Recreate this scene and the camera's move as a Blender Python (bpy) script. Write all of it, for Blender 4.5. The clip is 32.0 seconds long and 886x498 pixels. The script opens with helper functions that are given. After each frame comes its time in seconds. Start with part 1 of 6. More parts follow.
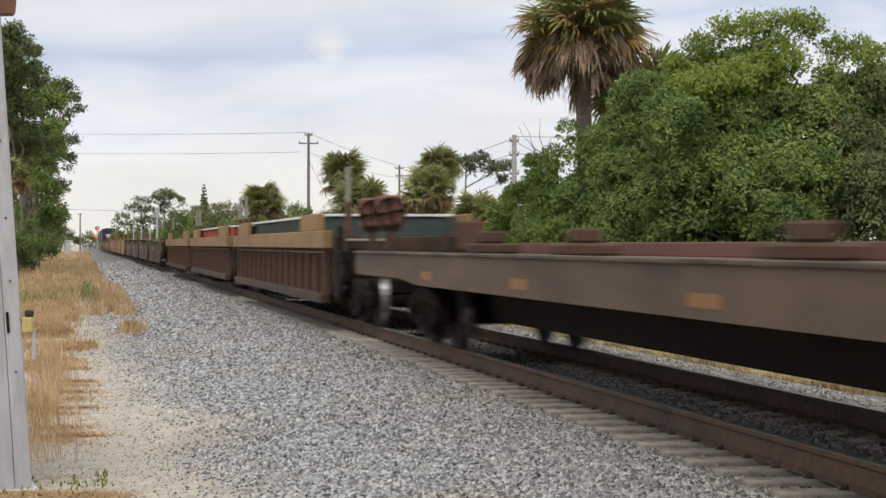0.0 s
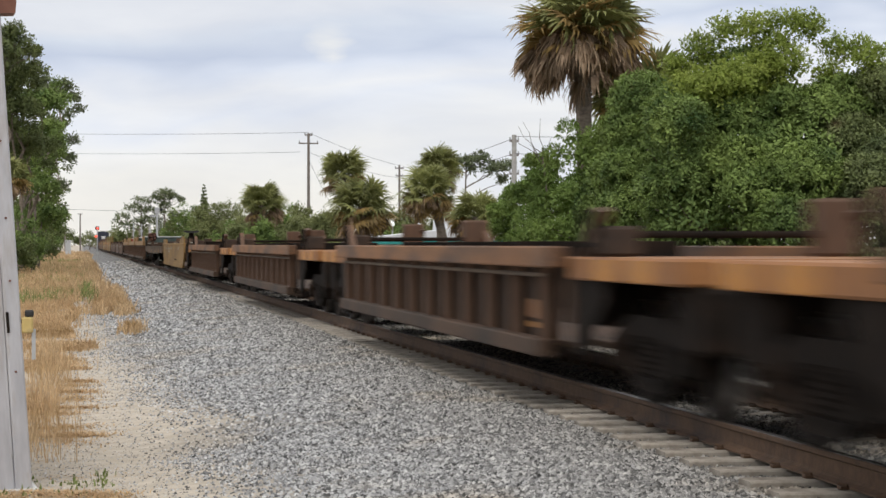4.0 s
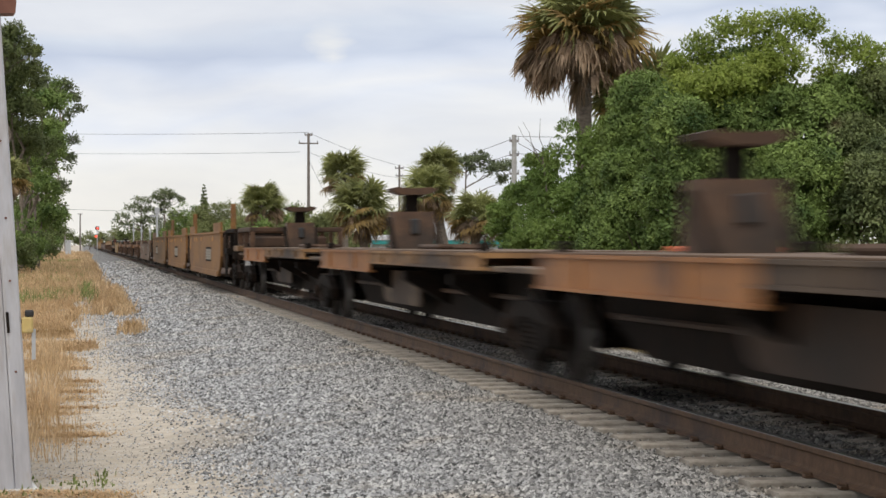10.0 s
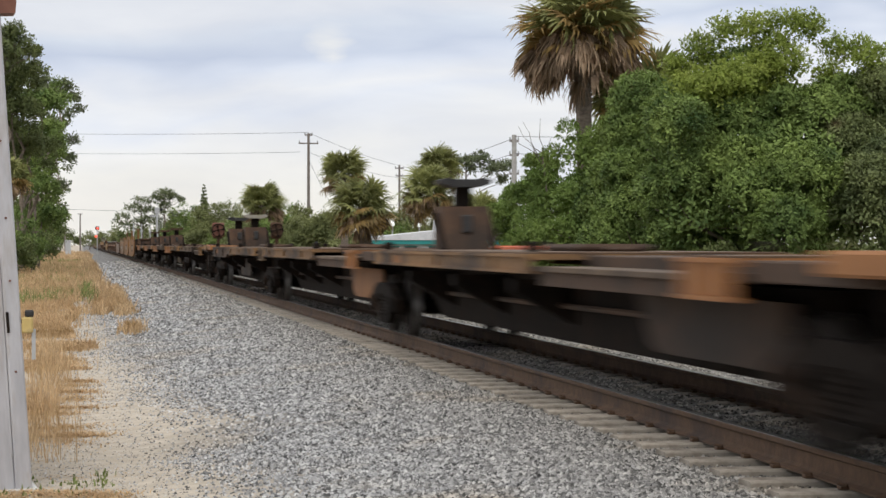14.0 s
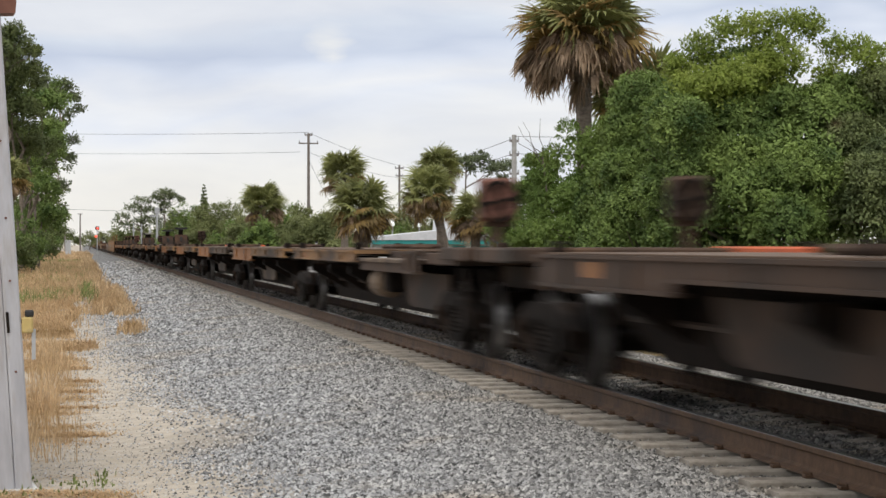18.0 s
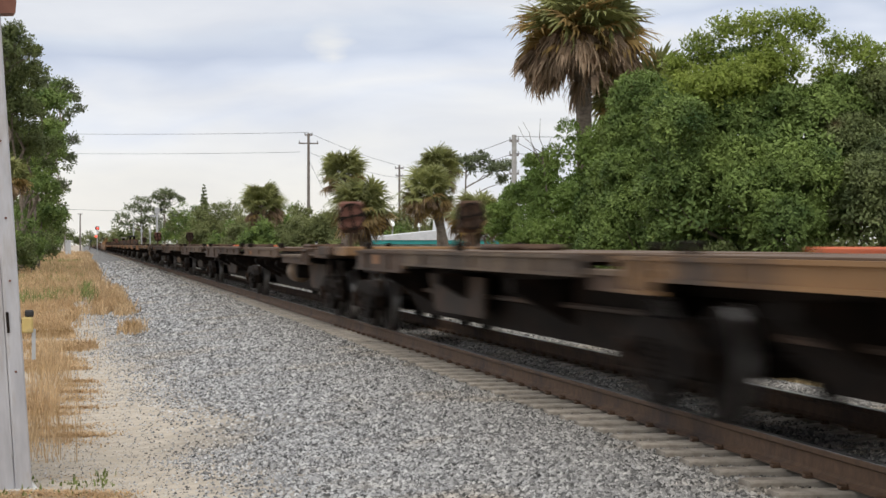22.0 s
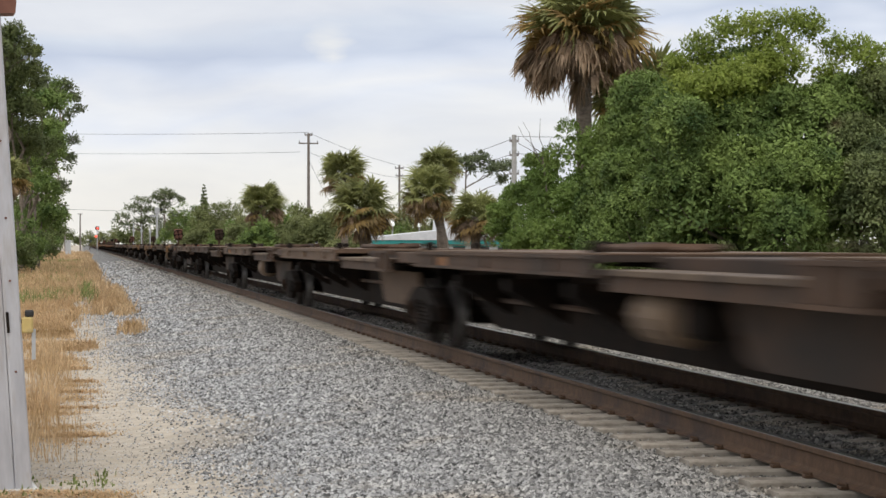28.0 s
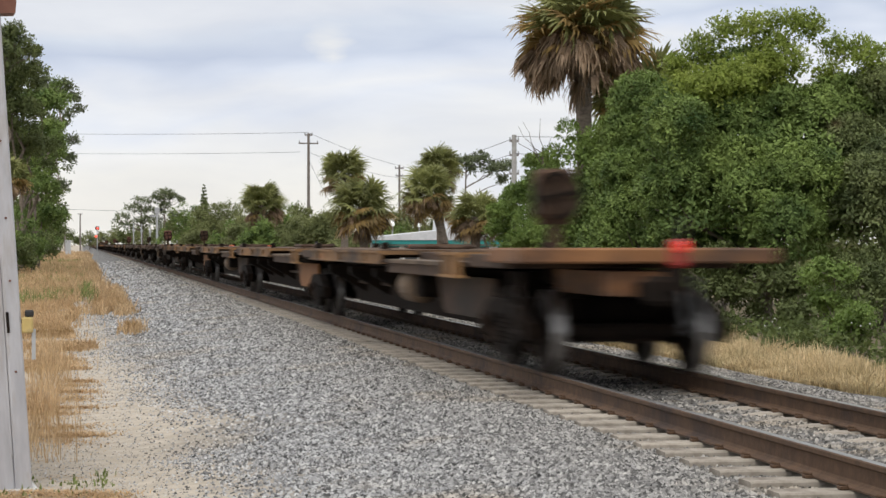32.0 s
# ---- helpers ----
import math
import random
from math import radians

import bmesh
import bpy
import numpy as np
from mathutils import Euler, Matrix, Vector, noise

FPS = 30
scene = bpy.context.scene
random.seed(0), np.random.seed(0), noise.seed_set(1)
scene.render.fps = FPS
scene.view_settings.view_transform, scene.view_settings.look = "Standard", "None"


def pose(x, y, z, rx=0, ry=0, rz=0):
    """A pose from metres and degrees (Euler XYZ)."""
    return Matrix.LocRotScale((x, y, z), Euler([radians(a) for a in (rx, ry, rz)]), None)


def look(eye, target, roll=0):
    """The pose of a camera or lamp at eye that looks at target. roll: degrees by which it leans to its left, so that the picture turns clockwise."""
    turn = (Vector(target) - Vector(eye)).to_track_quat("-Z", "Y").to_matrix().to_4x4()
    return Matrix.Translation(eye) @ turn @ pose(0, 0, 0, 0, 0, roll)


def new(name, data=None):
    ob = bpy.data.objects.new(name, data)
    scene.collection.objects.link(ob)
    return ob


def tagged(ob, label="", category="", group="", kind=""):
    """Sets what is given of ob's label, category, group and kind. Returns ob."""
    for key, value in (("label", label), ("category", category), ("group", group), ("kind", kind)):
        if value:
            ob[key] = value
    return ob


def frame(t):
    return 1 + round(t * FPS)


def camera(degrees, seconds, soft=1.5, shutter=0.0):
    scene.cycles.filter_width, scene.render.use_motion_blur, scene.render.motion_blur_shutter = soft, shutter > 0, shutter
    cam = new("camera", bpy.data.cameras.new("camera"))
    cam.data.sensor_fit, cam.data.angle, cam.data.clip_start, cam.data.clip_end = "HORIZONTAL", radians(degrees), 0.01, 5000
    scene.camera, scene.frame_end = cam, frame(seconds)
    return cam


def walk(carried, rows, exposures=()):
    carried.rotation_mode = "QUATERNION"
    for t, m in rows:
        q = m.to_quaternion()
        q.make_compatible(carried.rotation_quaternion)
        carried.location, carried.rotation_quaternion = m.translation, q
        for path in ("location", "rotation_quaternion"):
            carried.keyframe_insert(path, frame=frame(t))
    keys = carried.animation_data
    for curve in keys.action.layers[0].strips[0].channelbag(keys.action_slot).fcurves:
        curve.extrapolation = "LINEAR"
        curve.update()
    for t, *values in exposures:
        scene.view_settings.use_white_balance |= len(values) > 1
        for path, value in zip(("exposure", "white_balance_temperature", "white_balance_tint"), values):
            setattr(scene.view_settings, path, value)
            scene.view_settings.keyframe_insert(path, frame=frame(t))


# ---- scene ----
TILT = -0.13
cam = camera(24.71, 32.0, 1.5, 0.85)
EYE = Vector((0.0, 0.0, 1.755))
VIEW = pose(*EYE, 90 + TILT, 0, -10.12)
walk(cam, [(0.0, VIEW), (32.0, VIEW)])

# ---- light ----
SUN_UP, SUN_TURN = radians(58), radians(200)
world = bpy.data.worlds.new("sky")
scene.world = world
world.use_nodes = True


def build_sky():
    """An overcast sky: streaky cloud sheets over a Nishita sky, brighter towards the zenith as overcast skies are."""
    nt = world.node_tree
    nt.nodes.clear()
    node, link = nt.nodes.new, nt.links.new
    out, bg = node("ShaderNodeOutputWorld"), node("ShaderNodeBackground")
    sky = node("ShaderNodeTexSky")
    sky.sky_type = 'NISHITA'
    sky.sun_disc = False
    sky.sun_elevation, sky.sun_rotation = SUN_UP, SUN_TURN
    tc = node("ShaderNodeTexCoord")
    sep = node("ShaderNodeSeparateXYZ")
    link(tc.outputs["Generated"], sep.inputs[0])

    def cloud(scale, shift, detail, rough):
        mp = node("ShaderNodeMapping")
        mp.inputs["Scale"].default_value, mp.inputs["Location"].default_value = scale, shift
        n = node("ShaderNodeTexNoise")
        n.inputs["Scale"].default_value, n.inputs["Detail"].default_value, n.inputs["Roughness"].default_value = 1.0, detail, rough
        n.inputs["Distortion"].default_value = 0.3
        link(tc.outputs["Generated"], mp.inputs[0])
        link(mp.outputs[0], n.inputs["Vector"])
        return n.outputs[0]

    def ramp(src, stops):
        r = node("ShaderNodeValToRGB")
        while len(r.color_ramp.elements) < len(stops):
            r.color_ramp.elements.new(0.5)
        for e, (p, c) in zip(r.color_ramp.elements, stops):
            e.position, e.color = p, (*c, 1)
        link(src, r.inputs[0])
        return r.outputs[0]

    def mixed(kind, fac, a, c):
        m = node("ShaderNodeMix")
        m.data_type, m.blend_type = 'RGBA', kind
        for s, v in ((m.inputs["Factor"], fac), (m.inputs[6], a), (m.inputs[7], c)):
            if isinstance(v, (int, float)):
                s.default_value = v
            else:
                link(v, s)
        return m.outputs[2]

    # layered stratus: the height above the horizon, warped by broad noise, picks the layer
    big = cloud((4.2, 4.2, 13.0), CLOUD_SHIFT, 4.0, 0.48)
    fine = cloud((9.0, 9.0, 34.0), (0.2, 0.5, 0.1), 5.0, 0.55)
    warp = node("ShaderNodeMath")
    warp.operation = 'MULTIPLY_ADD'
    warp.inputs[1].default_value = 0.2
    link(big, warp.inputs[0])
    link(sep.outputs[2], warp.inputs[2])
    height = node("ShaderNodeMapRange")
    height.inputs[1].default_value, height.inputs[2].default_value = 0.1, 0.3
    link(warp.outputs[0], height.inputs[0])
    sheet = ramp(height.outputs[0], [(0.0, (9.0, 8.7, 8.15)), (0.16, (8.9, 8.75, 8.4)), (0.3, (8.3, 8.4, 8.65)), (0.38, (7.75, 8.1, 8.9)), (0.45, (8.35, 8.5, 8.9)), (0.53, (7.1, 7.6, 8.7)),
                                     (0.58, (6.0, 6.6, 7.9)), (0.66, (7.1, 7.6, 8.5)), (0.75, (7.9, 8.1, 8.6)), (1.0, (7.6, 7.8, 8.3))])
    thin = ramp(fine, [(0.33, (0.91, 0.92, 0.945)), (0.67, (1.06, 1.055, 1.04))])
    cloudy = mixed('MULTIPLY', 1.0, sheet, thin)
    # a small thin place in the cloud
    away = node("ShaderNodeVectorMath")
    away.operation = 'DISTANCE'
    away.inputs[1].default_value = Matrix.Rotation(radians(-7.02), 3, 'Z') @ Vector((0, 0.9958, 0.0915))
    link(tc.outputs["Generated"], away.inputs[0])
    edge = node("ShaderNodeMath")
    edge.operation = 'MULTIPLY_ADD'
    edge.inputs[1].default_value = 0.06
    link(fine, edge.inputs[0])
    link(away.outputs["Value"], edge.inputs[2])
    gap = node("ShaderNodeMapRange")
    gap.inputs[1].default_value, gap.inputs[2].default_value, gap.inputs[3].default_value, gap.inputs[4].default_value = 0.03, 0.042, 0.85, 0.0
    link(edge.outputs[0], gap.inputs[0])
    cloudy = mixed('MIX', gap.outputs[0], cloudy, ramp(gap.outputs[0], [(0.0, (9.0, 8.9, 8.6)), (1.0, (9.6, 9.3, 8.7))]))
    lift = ramp(sep.outputs[2], [(0.16, (1, 1, 1)), (0.8, (1.45, 1.41, 1.33))])
    cloudy = mixed('MULTIPLY', 1.0, cloudy, lift)
    link(mixed('MIX', 0.95, sky.outputs[0], cloudy), bg.inputs[0])
    bg.inputs[1].default_value = 0.103
    link(bg.outputs[0], out.inputs[0])


CLOUD_SHIFT = (0.3, 0.1, 0.7)
build_sky()
sun = new("sun", bpy.data.lights.new("sun", 'SUN'))
sun.data.energy, sun.data.angle, sun.data.color = 1.35, radians(30), (1.0, 0.95, 0.88)
sun.matrix_world = look((0, 0, 60), (0 - math.sin(SUN_TURN), 0 - math.cos(SUN_TURN), 60 - math.tan(SUN_UP)))
scene.view_settings.exposure = 0.0

# ---- materials ----
def mat(name, a, b, scale=6.0, rough=0.7, metal=0.0, bump=0.3, stain=None, stain_scale=1.2, stain_cut=(0.5, 0.68),
        rand=0.0, stretch=(1, 1, 1), detail=6.0, spec=0.5, dist=0.01, island=False, fine=5.0, thin=0.0):
    m = bpy.data.materials.new(name)
    m.use_nodes = True
    nt = m.node_tree
    bs = nt.nodes["Principled BSDF"]
    bs.inputs["Roughness"].default_value = rough
    bs.inputs["Metallic"].default_value = metal
    bs.inputs["Specular IOR Level"].default_value = spec
    tc = nt.nodes.new("ShaderNodeTexCoord")
    mp = nt.nodes.new("ShaderNodeMapping")
    mp.inputs["Scale"].default_value = stretch
    nt.links.new(tc.outputs["Object"], mp.inputs[0])
    n = nt.nodes.new("ShaderNodeTexNoise")
    n.inputs["Scale"].default_value, n.inputs["Detail"].default_value = scale, detail
    n.inputs["Roughness"].default_value = 0.62
    nt.links.new(mp.outputs[0], n.inputs["Vector"])
    cr = nt.nodes.new("ShaderNodeValToRGB")
    cr.color_ramp.elements[0].position, cr.color_ramp.elements[1].position = 0.32, 0.68
    cr.color_ramp.elements[0].color, cr.color_ramp.elements[1].color = (*a, 1), (*b, 1)
    nt.links.new(n.outputs[0], cr.inputs[0])
    col = cr.outputs[0]
    if stain:
        n2 = nt.nodes.new("ShaderNodeTexNoise")
        n2.inputs["Scale"].default_value, n2.inputs["Detail"].default_value = stain_scale, 8.0
        n2.inputs["Roughness"].default_value = 0.68
        nt.links.new(mp.outputs[0], n2.inputs["Vector"])
        c2 = nt.nodes.new("ShaderNodeValToRGB")
        c2.color_ramp.elements[0].position, c2.color_ramp.elements[1].position = stain_cut
        nt.links.new(n2.outputs[0], c2.inputs[0])
        mx = nt.nodes.new("ShaderNodeMix")
        mx.data_type = 'RGBA'
        nt.links.new(c2.outputs[0], mx.inputs["Factor"])
        nt.links.new(col, mx.inputs[6])
        mx.inputs[7].default_value = (*stain, 1)
        col = mx.outputs[2]
    if rand:
        if island:
            ri = nt.nodes.new("ShaderNodeNewGeometry").outputs["Random Per Island"]
        else:
            ri = nt.nodes.new("ShaderNodeObjectInfo").outputs["Random"]
        mr = nt.nodes.new("ShaderNodeMapRange")
        mr.inputs[3].default_value, mr.inputs[4].default_value = 1 - rand, 1 + rand
        nt.links.new(ri, mr.inputs[0])
        hs = nt.nodes.new("ShaderNodeHueSaturation")
        nt.links.new(mr.outputs[0], hs.inputs["Value"])
        nt.links.new(col, hs.inputs["Color"])
        col = hs.outputs[0]
    nt.links.new(col, bs.inputs["Base Color"])
    if thin:
        tr, ms = nt.nodes.new("ShaderNodeBsdfTranslucent"), nt.nodes.new("ShaderNodeMixShader")
        ms.inputs[0].default_value = thin
        nt.links.new(col, tr.inputs[0])
        nt.links.new(bs.outputs[0], ms.inputs[1])
        nt.links.new(tr.outputs[0], ms.inputs[2])
        nt.links.new(ms.outputs[0], nt.nodes["Material Output"].inputs[0])
    if bump:
        n3 = nt.nodes.new("ShaderNodeTexNoise")
        n3.inputs["Scale"].default_value, n3.inputs["Detail"].default_value = scale * fine, 4.0
        nt.links.new(mp.outputs[0], n3.inputs["Vector"])
        bp = nt.nodes.new("ShaderNodeBump")
        bp.inputs["Strength"].default_value, bp.inputs["Distance"].default_value = bump, dist
        nt.links.new(n3.outputs[0], bp.inputs["Height"])
        nt.links.new(bp.outputs[0], bs.inputs["Normal"])
    return m


M = {}
M["rust_rail"] = mat("rusty_rail", (0.076, 0.043, 0.024), (0.132, 0.075, 0.042), 9, 0.85, stain=(0.04, 0.026, 0.022), stain_scale=1.0)
M["railhead"] = mat("worn_rail_head", (0.3, 0.29, 0.28), (0.45, 0.44, 0.43), 9, 0.32, 0.9, bump=0.05)
M["tie"] = mat("concrete_tie", (0.28, 0.245, 0.2), (0.42, 0.375, 0.315), 9, 0.9, stain=(0.17, 0.14, 0.11), stain_scale=2.0, rand=0.15)
M["rust"] = mat("rusted_brown_steel", (0.048, 0.025, 0.0135), (0.1, 0.053, 0.028), 2.5, 0.82, stain=(0.026, 0.0168, 0.011), stain_scale=0.9, stain_cut=(0.44, 0.62), rand=0.2)
# Near-black steel for underframes, trucks, wheels and small fittings.
M["dark"] = mat("near_black_steel", (0.008, 0.0065, 0.0055), (0.018, 0.013, 0.01), 5, 0.9, stain=(0.03, 0.018, 0.012), stain_scale=2, spec=0.12)
M["wheel"] = mat("dark_wheel_steel", (0.01, 0.008, 0.007), (0.024, 0.018, 0.015), 6, 0.8, 0.0, spec=0.15)
M["leaf"] = mat("broad_leaves", (0.048, 0.09, 0.026), (0.27, 0.36, 0.1), 1.1, 0.6, bump=0, rand=0.18, island=True, spec=0.2, thin=0.2, stain=(0.19, 0.25, 0.06), stain_scale=0.5, stain_cut=(0.5, 0.74))


# ---- mesh tools ----
class Shape:
    """Collects verts and faces of one part."""

    def __init__(self):
        self.v, self.f = [], []

    def add(self, v, f):
        n = len(self.v)
        self.v += [tuple(p) for p in v]
        self.f += [tuple(i + n for i in q) for q in f]
        return self

    def box(self, x0, x1, y0, y1, z0, z1, b=0.0):
        x0, x1 = min(x0, x1), max(x0, x1)
        y0, y1 = min(y0, y1), max(y0, y1)
        z0, z1 = min(z0, z1), max(z0, z1)
        if b <= 0:
            v = [(x, y, z) for x in (x0, x1) for y in (y0, y1) for z in (z0, z1)]
            return self.add(v, [(0, 1, 3, 2), (4, 6, 7, 5), (0, 4, 5, 1), (2, 3, 7, 6), (0, 2, 6, 4), (1, 5, 7, 3)])
        b = min(b, (x1 - x0) * 0.45, (y1 - y0) * 0.45, (z1 - z0) * 0.45)
        ring = lambda i, z: [(x0 + i, y0 + i + b, z), (x0 + i + b, y0 + i, z), (x1 - i - b, y0 + i, z), (x1 - i, y0 + i + b, z),
                             (x1 - i, y1 - i - b, z), (x1 - i - b, y1 - i, z), (x0 + i + b, y1 - i, z), (x0 + i, y1 - i - b, z)]
        v = ring(b * 0.7, z0) + ring(0, z0 + b) + ring(0, z1 - b) + ring(b * 0.7, z1)
        f = [tuple(range(7, -1, -1)), tuple(range(24, 32))]
        for k in range(3):
            f += [(k * 8 + i, k * 8 + (i + 1) % 8, k * 8 + 8 + (i + 1) % 8, k * 8 + 8 + i) for i in range(8)]
        return self.add(v, f)

    def prism(self, poly, axis, a, b):
        """Polygon in the two other axes, drawn out along axis from a to b."""
        put = {"x": lambda p, q, s: (s, p, q), "y": lambda p, q, s: (p, s, q), "z": lambda p, q, s: (p, q, s)}[axis]
        n = len(poly)
        v = [put(p, q, a) for p, q in poly] + [put(p, q, b) for p, q in poly]
        f = [tuple(range(n)), tuple(range(2 * n - 1, n - 1, -1))]
        f += [(i, i + n, (i + 1) % n + n, (i + 1) % n) for i in range(n)]
        return self.add(v, f)

    def rod(self, p, q, r0, r1=None, n=8, caps=True):
        p, q = Vector(p), Vector(q)
        r1 = r0 if r1 is None else r1
        w = (q - p).normalized()
        u = w.orthogonal().normalized()
        t = w.cross(u)
        v = [p + (u * math.cos(k * 2 * math.pi / n) + t * math.sin(k * 2 * math.pi / n)) * r0 for k in range(n)]
        v += [q + (u * math.cos(k * 2 * math.pi / n) + t * math.sin(k * 2 * math.pi / n)) * r1 for k in range(n)]
        f = [(i, (i + 1) % n, n + (i + 1) % n, n + i) for i in range(n)]
        if caps:
            f += [tuple(range(n - 1, -1, -1)), tuple(range(n, 2 * n))]
        return self.add(v, f)

    def lathe(self, prof, axis="y", n=16, at=(0, 0, 0)):
        """Profile of (along, radius) turned round an axis."""
        v = []
        for s, r in prof:
            for k in range(n):
                c, d = r * math.cos(k * 2 * math.pi / n), r * math.sin(k * 2 * math.pi / n)
                p = {"x": (s, c, d), "y": (d, s, c), "z": (c, d, s)}[axis]
                v.append((p[0] + at[0], p[1] + at[1], p[2] + at[2]))
        f = []
        for j in range(len(prof) - 1):
            f += [(j * n + i, j * n + (i + 1) % n, j * n + n + (i + 1) % n, j * n + n + i) for i in range(n)]
        f += [tuple(range(n - 1, -1, -1)), tuple(range((len(prof) - 1) * n, len(prof) * n))]
        return self.add(v, f)

    def mesh(self, name, material, smooth=False):
        me = bpy.data.meshes.new(name)
        me.from_pydata(self.v, [], self.f)
        if material:
            me.materials.append(material)
        bm = bmesh.new()
        bm.from_mesh(me)
        bmesh.ops.recalc_face_normals(bm, faces=bm.faces)
        bm.to_mesh(me)
        bm.free()
        if smooth:
            me.shade_smooth()
        return me


def part(name, shape, material, parent, label="", at=None, smooth=False):
    """One mesh object under a thing or a part."""
    me = shape if isinstance(shape, bpy.types.Mesh) else shape.mesh(name, material, smooth)
    ob = new(name, me)
    ob.parent = parent
    if at:
        ob.location = at
    if label:
        tagged(ob, label)
    return ob


def base(name, label, category, at=(0, 0, 0), group="", kind=""):
    ob = new(name)
    ob.location = at
    return tagged(ob, label, category, group, kind)


# ---- plan ----
RAIL_Z = 0.45
NEAR_X, FAR_X = 4.67, 6.175
TRACK_X = (NEAR_X + FAR_X) / 2
TIE_TOP = RAIL_Z - 0.19


def ground_z(x, y):
    """The ground's height: sand, a ballast shoulder heaped against the tie ends, and lower stone between the ties."""
    crib, heap, d = TIE_TOP - 0.046, TIE_TOP - 0.02, abs(x - TRACK_X)
    if d < 0.62:
        return TIE_TOP - 0.024
    if d < 1.3:
        return crib
    if d < 1.42:
        return crib + (heap - crib) * (d - 1.3) / 0.12
    if d < 1.9:
        return heap
    if x < TRACK_X:
        return max(0.0, heap * (x - 0.3) / (TRACK_X - 1.9 - 0.3))
    return max(0.0, heap - (x - TRACK_X - 1.9) * 0.12)


# ---- more materials ----
M["stone"] = mat("crushed_granite", (0.18, 0.182, 0.188), (0.42, 0.418, 0.41), 9, 0.9, bump=0.4, rand=0.85, island=True, stain=(0.34, 0.28, 0.2), stain_scale=0.45, stain_cut=(0.52, 0.78))
M["drygrass"] = mat("dry_tan_grass", (0.43, 0.285, 0.15), (0.67, 0.5, 0.31), 0.9, 0.8, bump=0, rand=0.24, island=True, spec=0.2, thin=0.35, stain=(0.36, 0.24, 0.11), stain_scale=0.8, stain_cut=(0.48, 0.7))
M["straw"] = mat("pale_straw", (0.49, 0.38, 0.21), (0.71, 0.58, 0.36), 0.8, 0.8, bump=0, rand=0.3, island=True, spec=0.2, thin=0.3, stain=(0.22, 0.2, 0.09), stain_scale=0.7, stain_cut=(0.52, 0.72))
M["weed"] = mat("dark_green_weeds", (0.075, 0.105, 0.035), (0.16, 0.195, 0.065), 1.2, 0.65, bump=0, rand=0.3, island=True, spec=0.2, thin=0.3)
M["leaf_hedge"] = mat("dull_olive_leaves", (0.135, 0.158, 0.062), (0.27, 0.29, 0.122), 0.5, 0.65, bump=0, rand=0.2, island=True, spec=0.2, thin=0.3)
M["greengrass"] = mat("green_weeds", (0.13, 0.17, 0.05), (0.25, 0.29, 0.1), 1.5, 0.7, bump=0, rand=0.3, island=True, spec=0.2, thin=0.3)
M["leaf_lime"] = mat("light_green_leaves", (0.19, 0.255, 0.05), (0.36, 0.42, 0.1), 1.2, 0.6, bump=0, rand=0.18, island=True, spec=0.2, thin=0.45)
M["leaf_mid"] = mat("fresh_green_leaves", (0.105, 0.17, 0.04), (0.25, 0.335, 0.09), 0.8, 0.6, bump=0, rand=0.16, island=True, spec=0.22, thin=0.3)
M["leaf_olive"] = mat("dull_bronze_green_leaves", (0.085, 0.115, 0.046), (0.25, 0.29, 0.115), 0.9, 0.6, bump=0, rand=0.3, island=True, spec=0.25, thin=0.3, stain=(0.17, 0.12, 0.07), stain_scale=1.3, stain_cut=(0.58, 0.74))
# Dark-leaved trees and pine; on the undergrowth shrubs it holds canopy shade.
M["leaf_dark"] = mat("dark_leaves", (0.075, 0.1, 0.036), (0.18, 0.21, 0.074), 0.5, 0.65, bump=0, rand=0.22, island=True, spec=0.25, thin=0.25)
M["needle"] = mat("pine_needles", (0.105, 0.13, 0.07), (0.21, 0.24, 0.125), 0.5, 0.65, bump=0, rand=0.35, island=True, spec=0.2, thin=0.25)
M["frond"] = mat("green_palm_frond", (0.172, 0.188, 0.07), (0.34, 0.35, 0.133), 3, 0.5, bump=0, rand=0.35, spec=0.35, thin=0.35)
M["frond_yellow"] = mat("yellowing_palm_frond", (0.22, 0.15, 0.055), (0.4, 0.27, 0.1), 3, 0.6, bump=0, rand=0.35, spec=0.3, thin=0.3)
M["frond_dead"] = mat("dead_brown_palm_frond", (0.21, 0.15, 0.1), (0.42, 0.31, 0.215), 3, 0.85, bump=0, rand=0.5, spec=0.2, thin=0.3)
M["bark"] = mat("grey_brown_bark", (0.12, 0.095, 0.075), (0.24, 0.2, 0.16), 5, 0.95, bump=0.8, dist=0.03, stretch=(1, 1, 2.5))
M["pole"] = mat("weathered_pole_wood", (0.13, 0.11, 0.095), (0.24, 0.21, 0.185), 4, 0.9, stretch=(3, 3, 0.4))
M["concrete"] = mat("grey_concrete_pole", (0.32, 0.31, 0.29), (0.45, 0.44, 0.42), 4, 0.9)
M["wire"] = mat("dark_cable", (0.05, 0.05, 0.055), (0.08, 0.08, 0.085), 4, 0.7, bump=0)
M["whitewall"] = mat("white_stucco", (0.68, 0.69, 0.69), (0.8, 0.8, 0.8), 1.2, 0.85, stain=(0.6, 0.6, 0.6))
M["roof"] = mat("pale_roof", (0.6, 0.61, 0.63), (0.75, 0.76, 0.78), 1.5, 0.8, stain=(0.5, 0.51, 0.53))
M["teal"] = mat("teal_trim_paint", (0.02, 0.24, 0.23), (0.04, 0.32, 0.3), 1.5, 0.6)
M["glass"] = mat("dark_window_glass", (0.03, 0.035, 0.04), (0.05, 0.055, 0.06), 1, 0.08, bump=0)
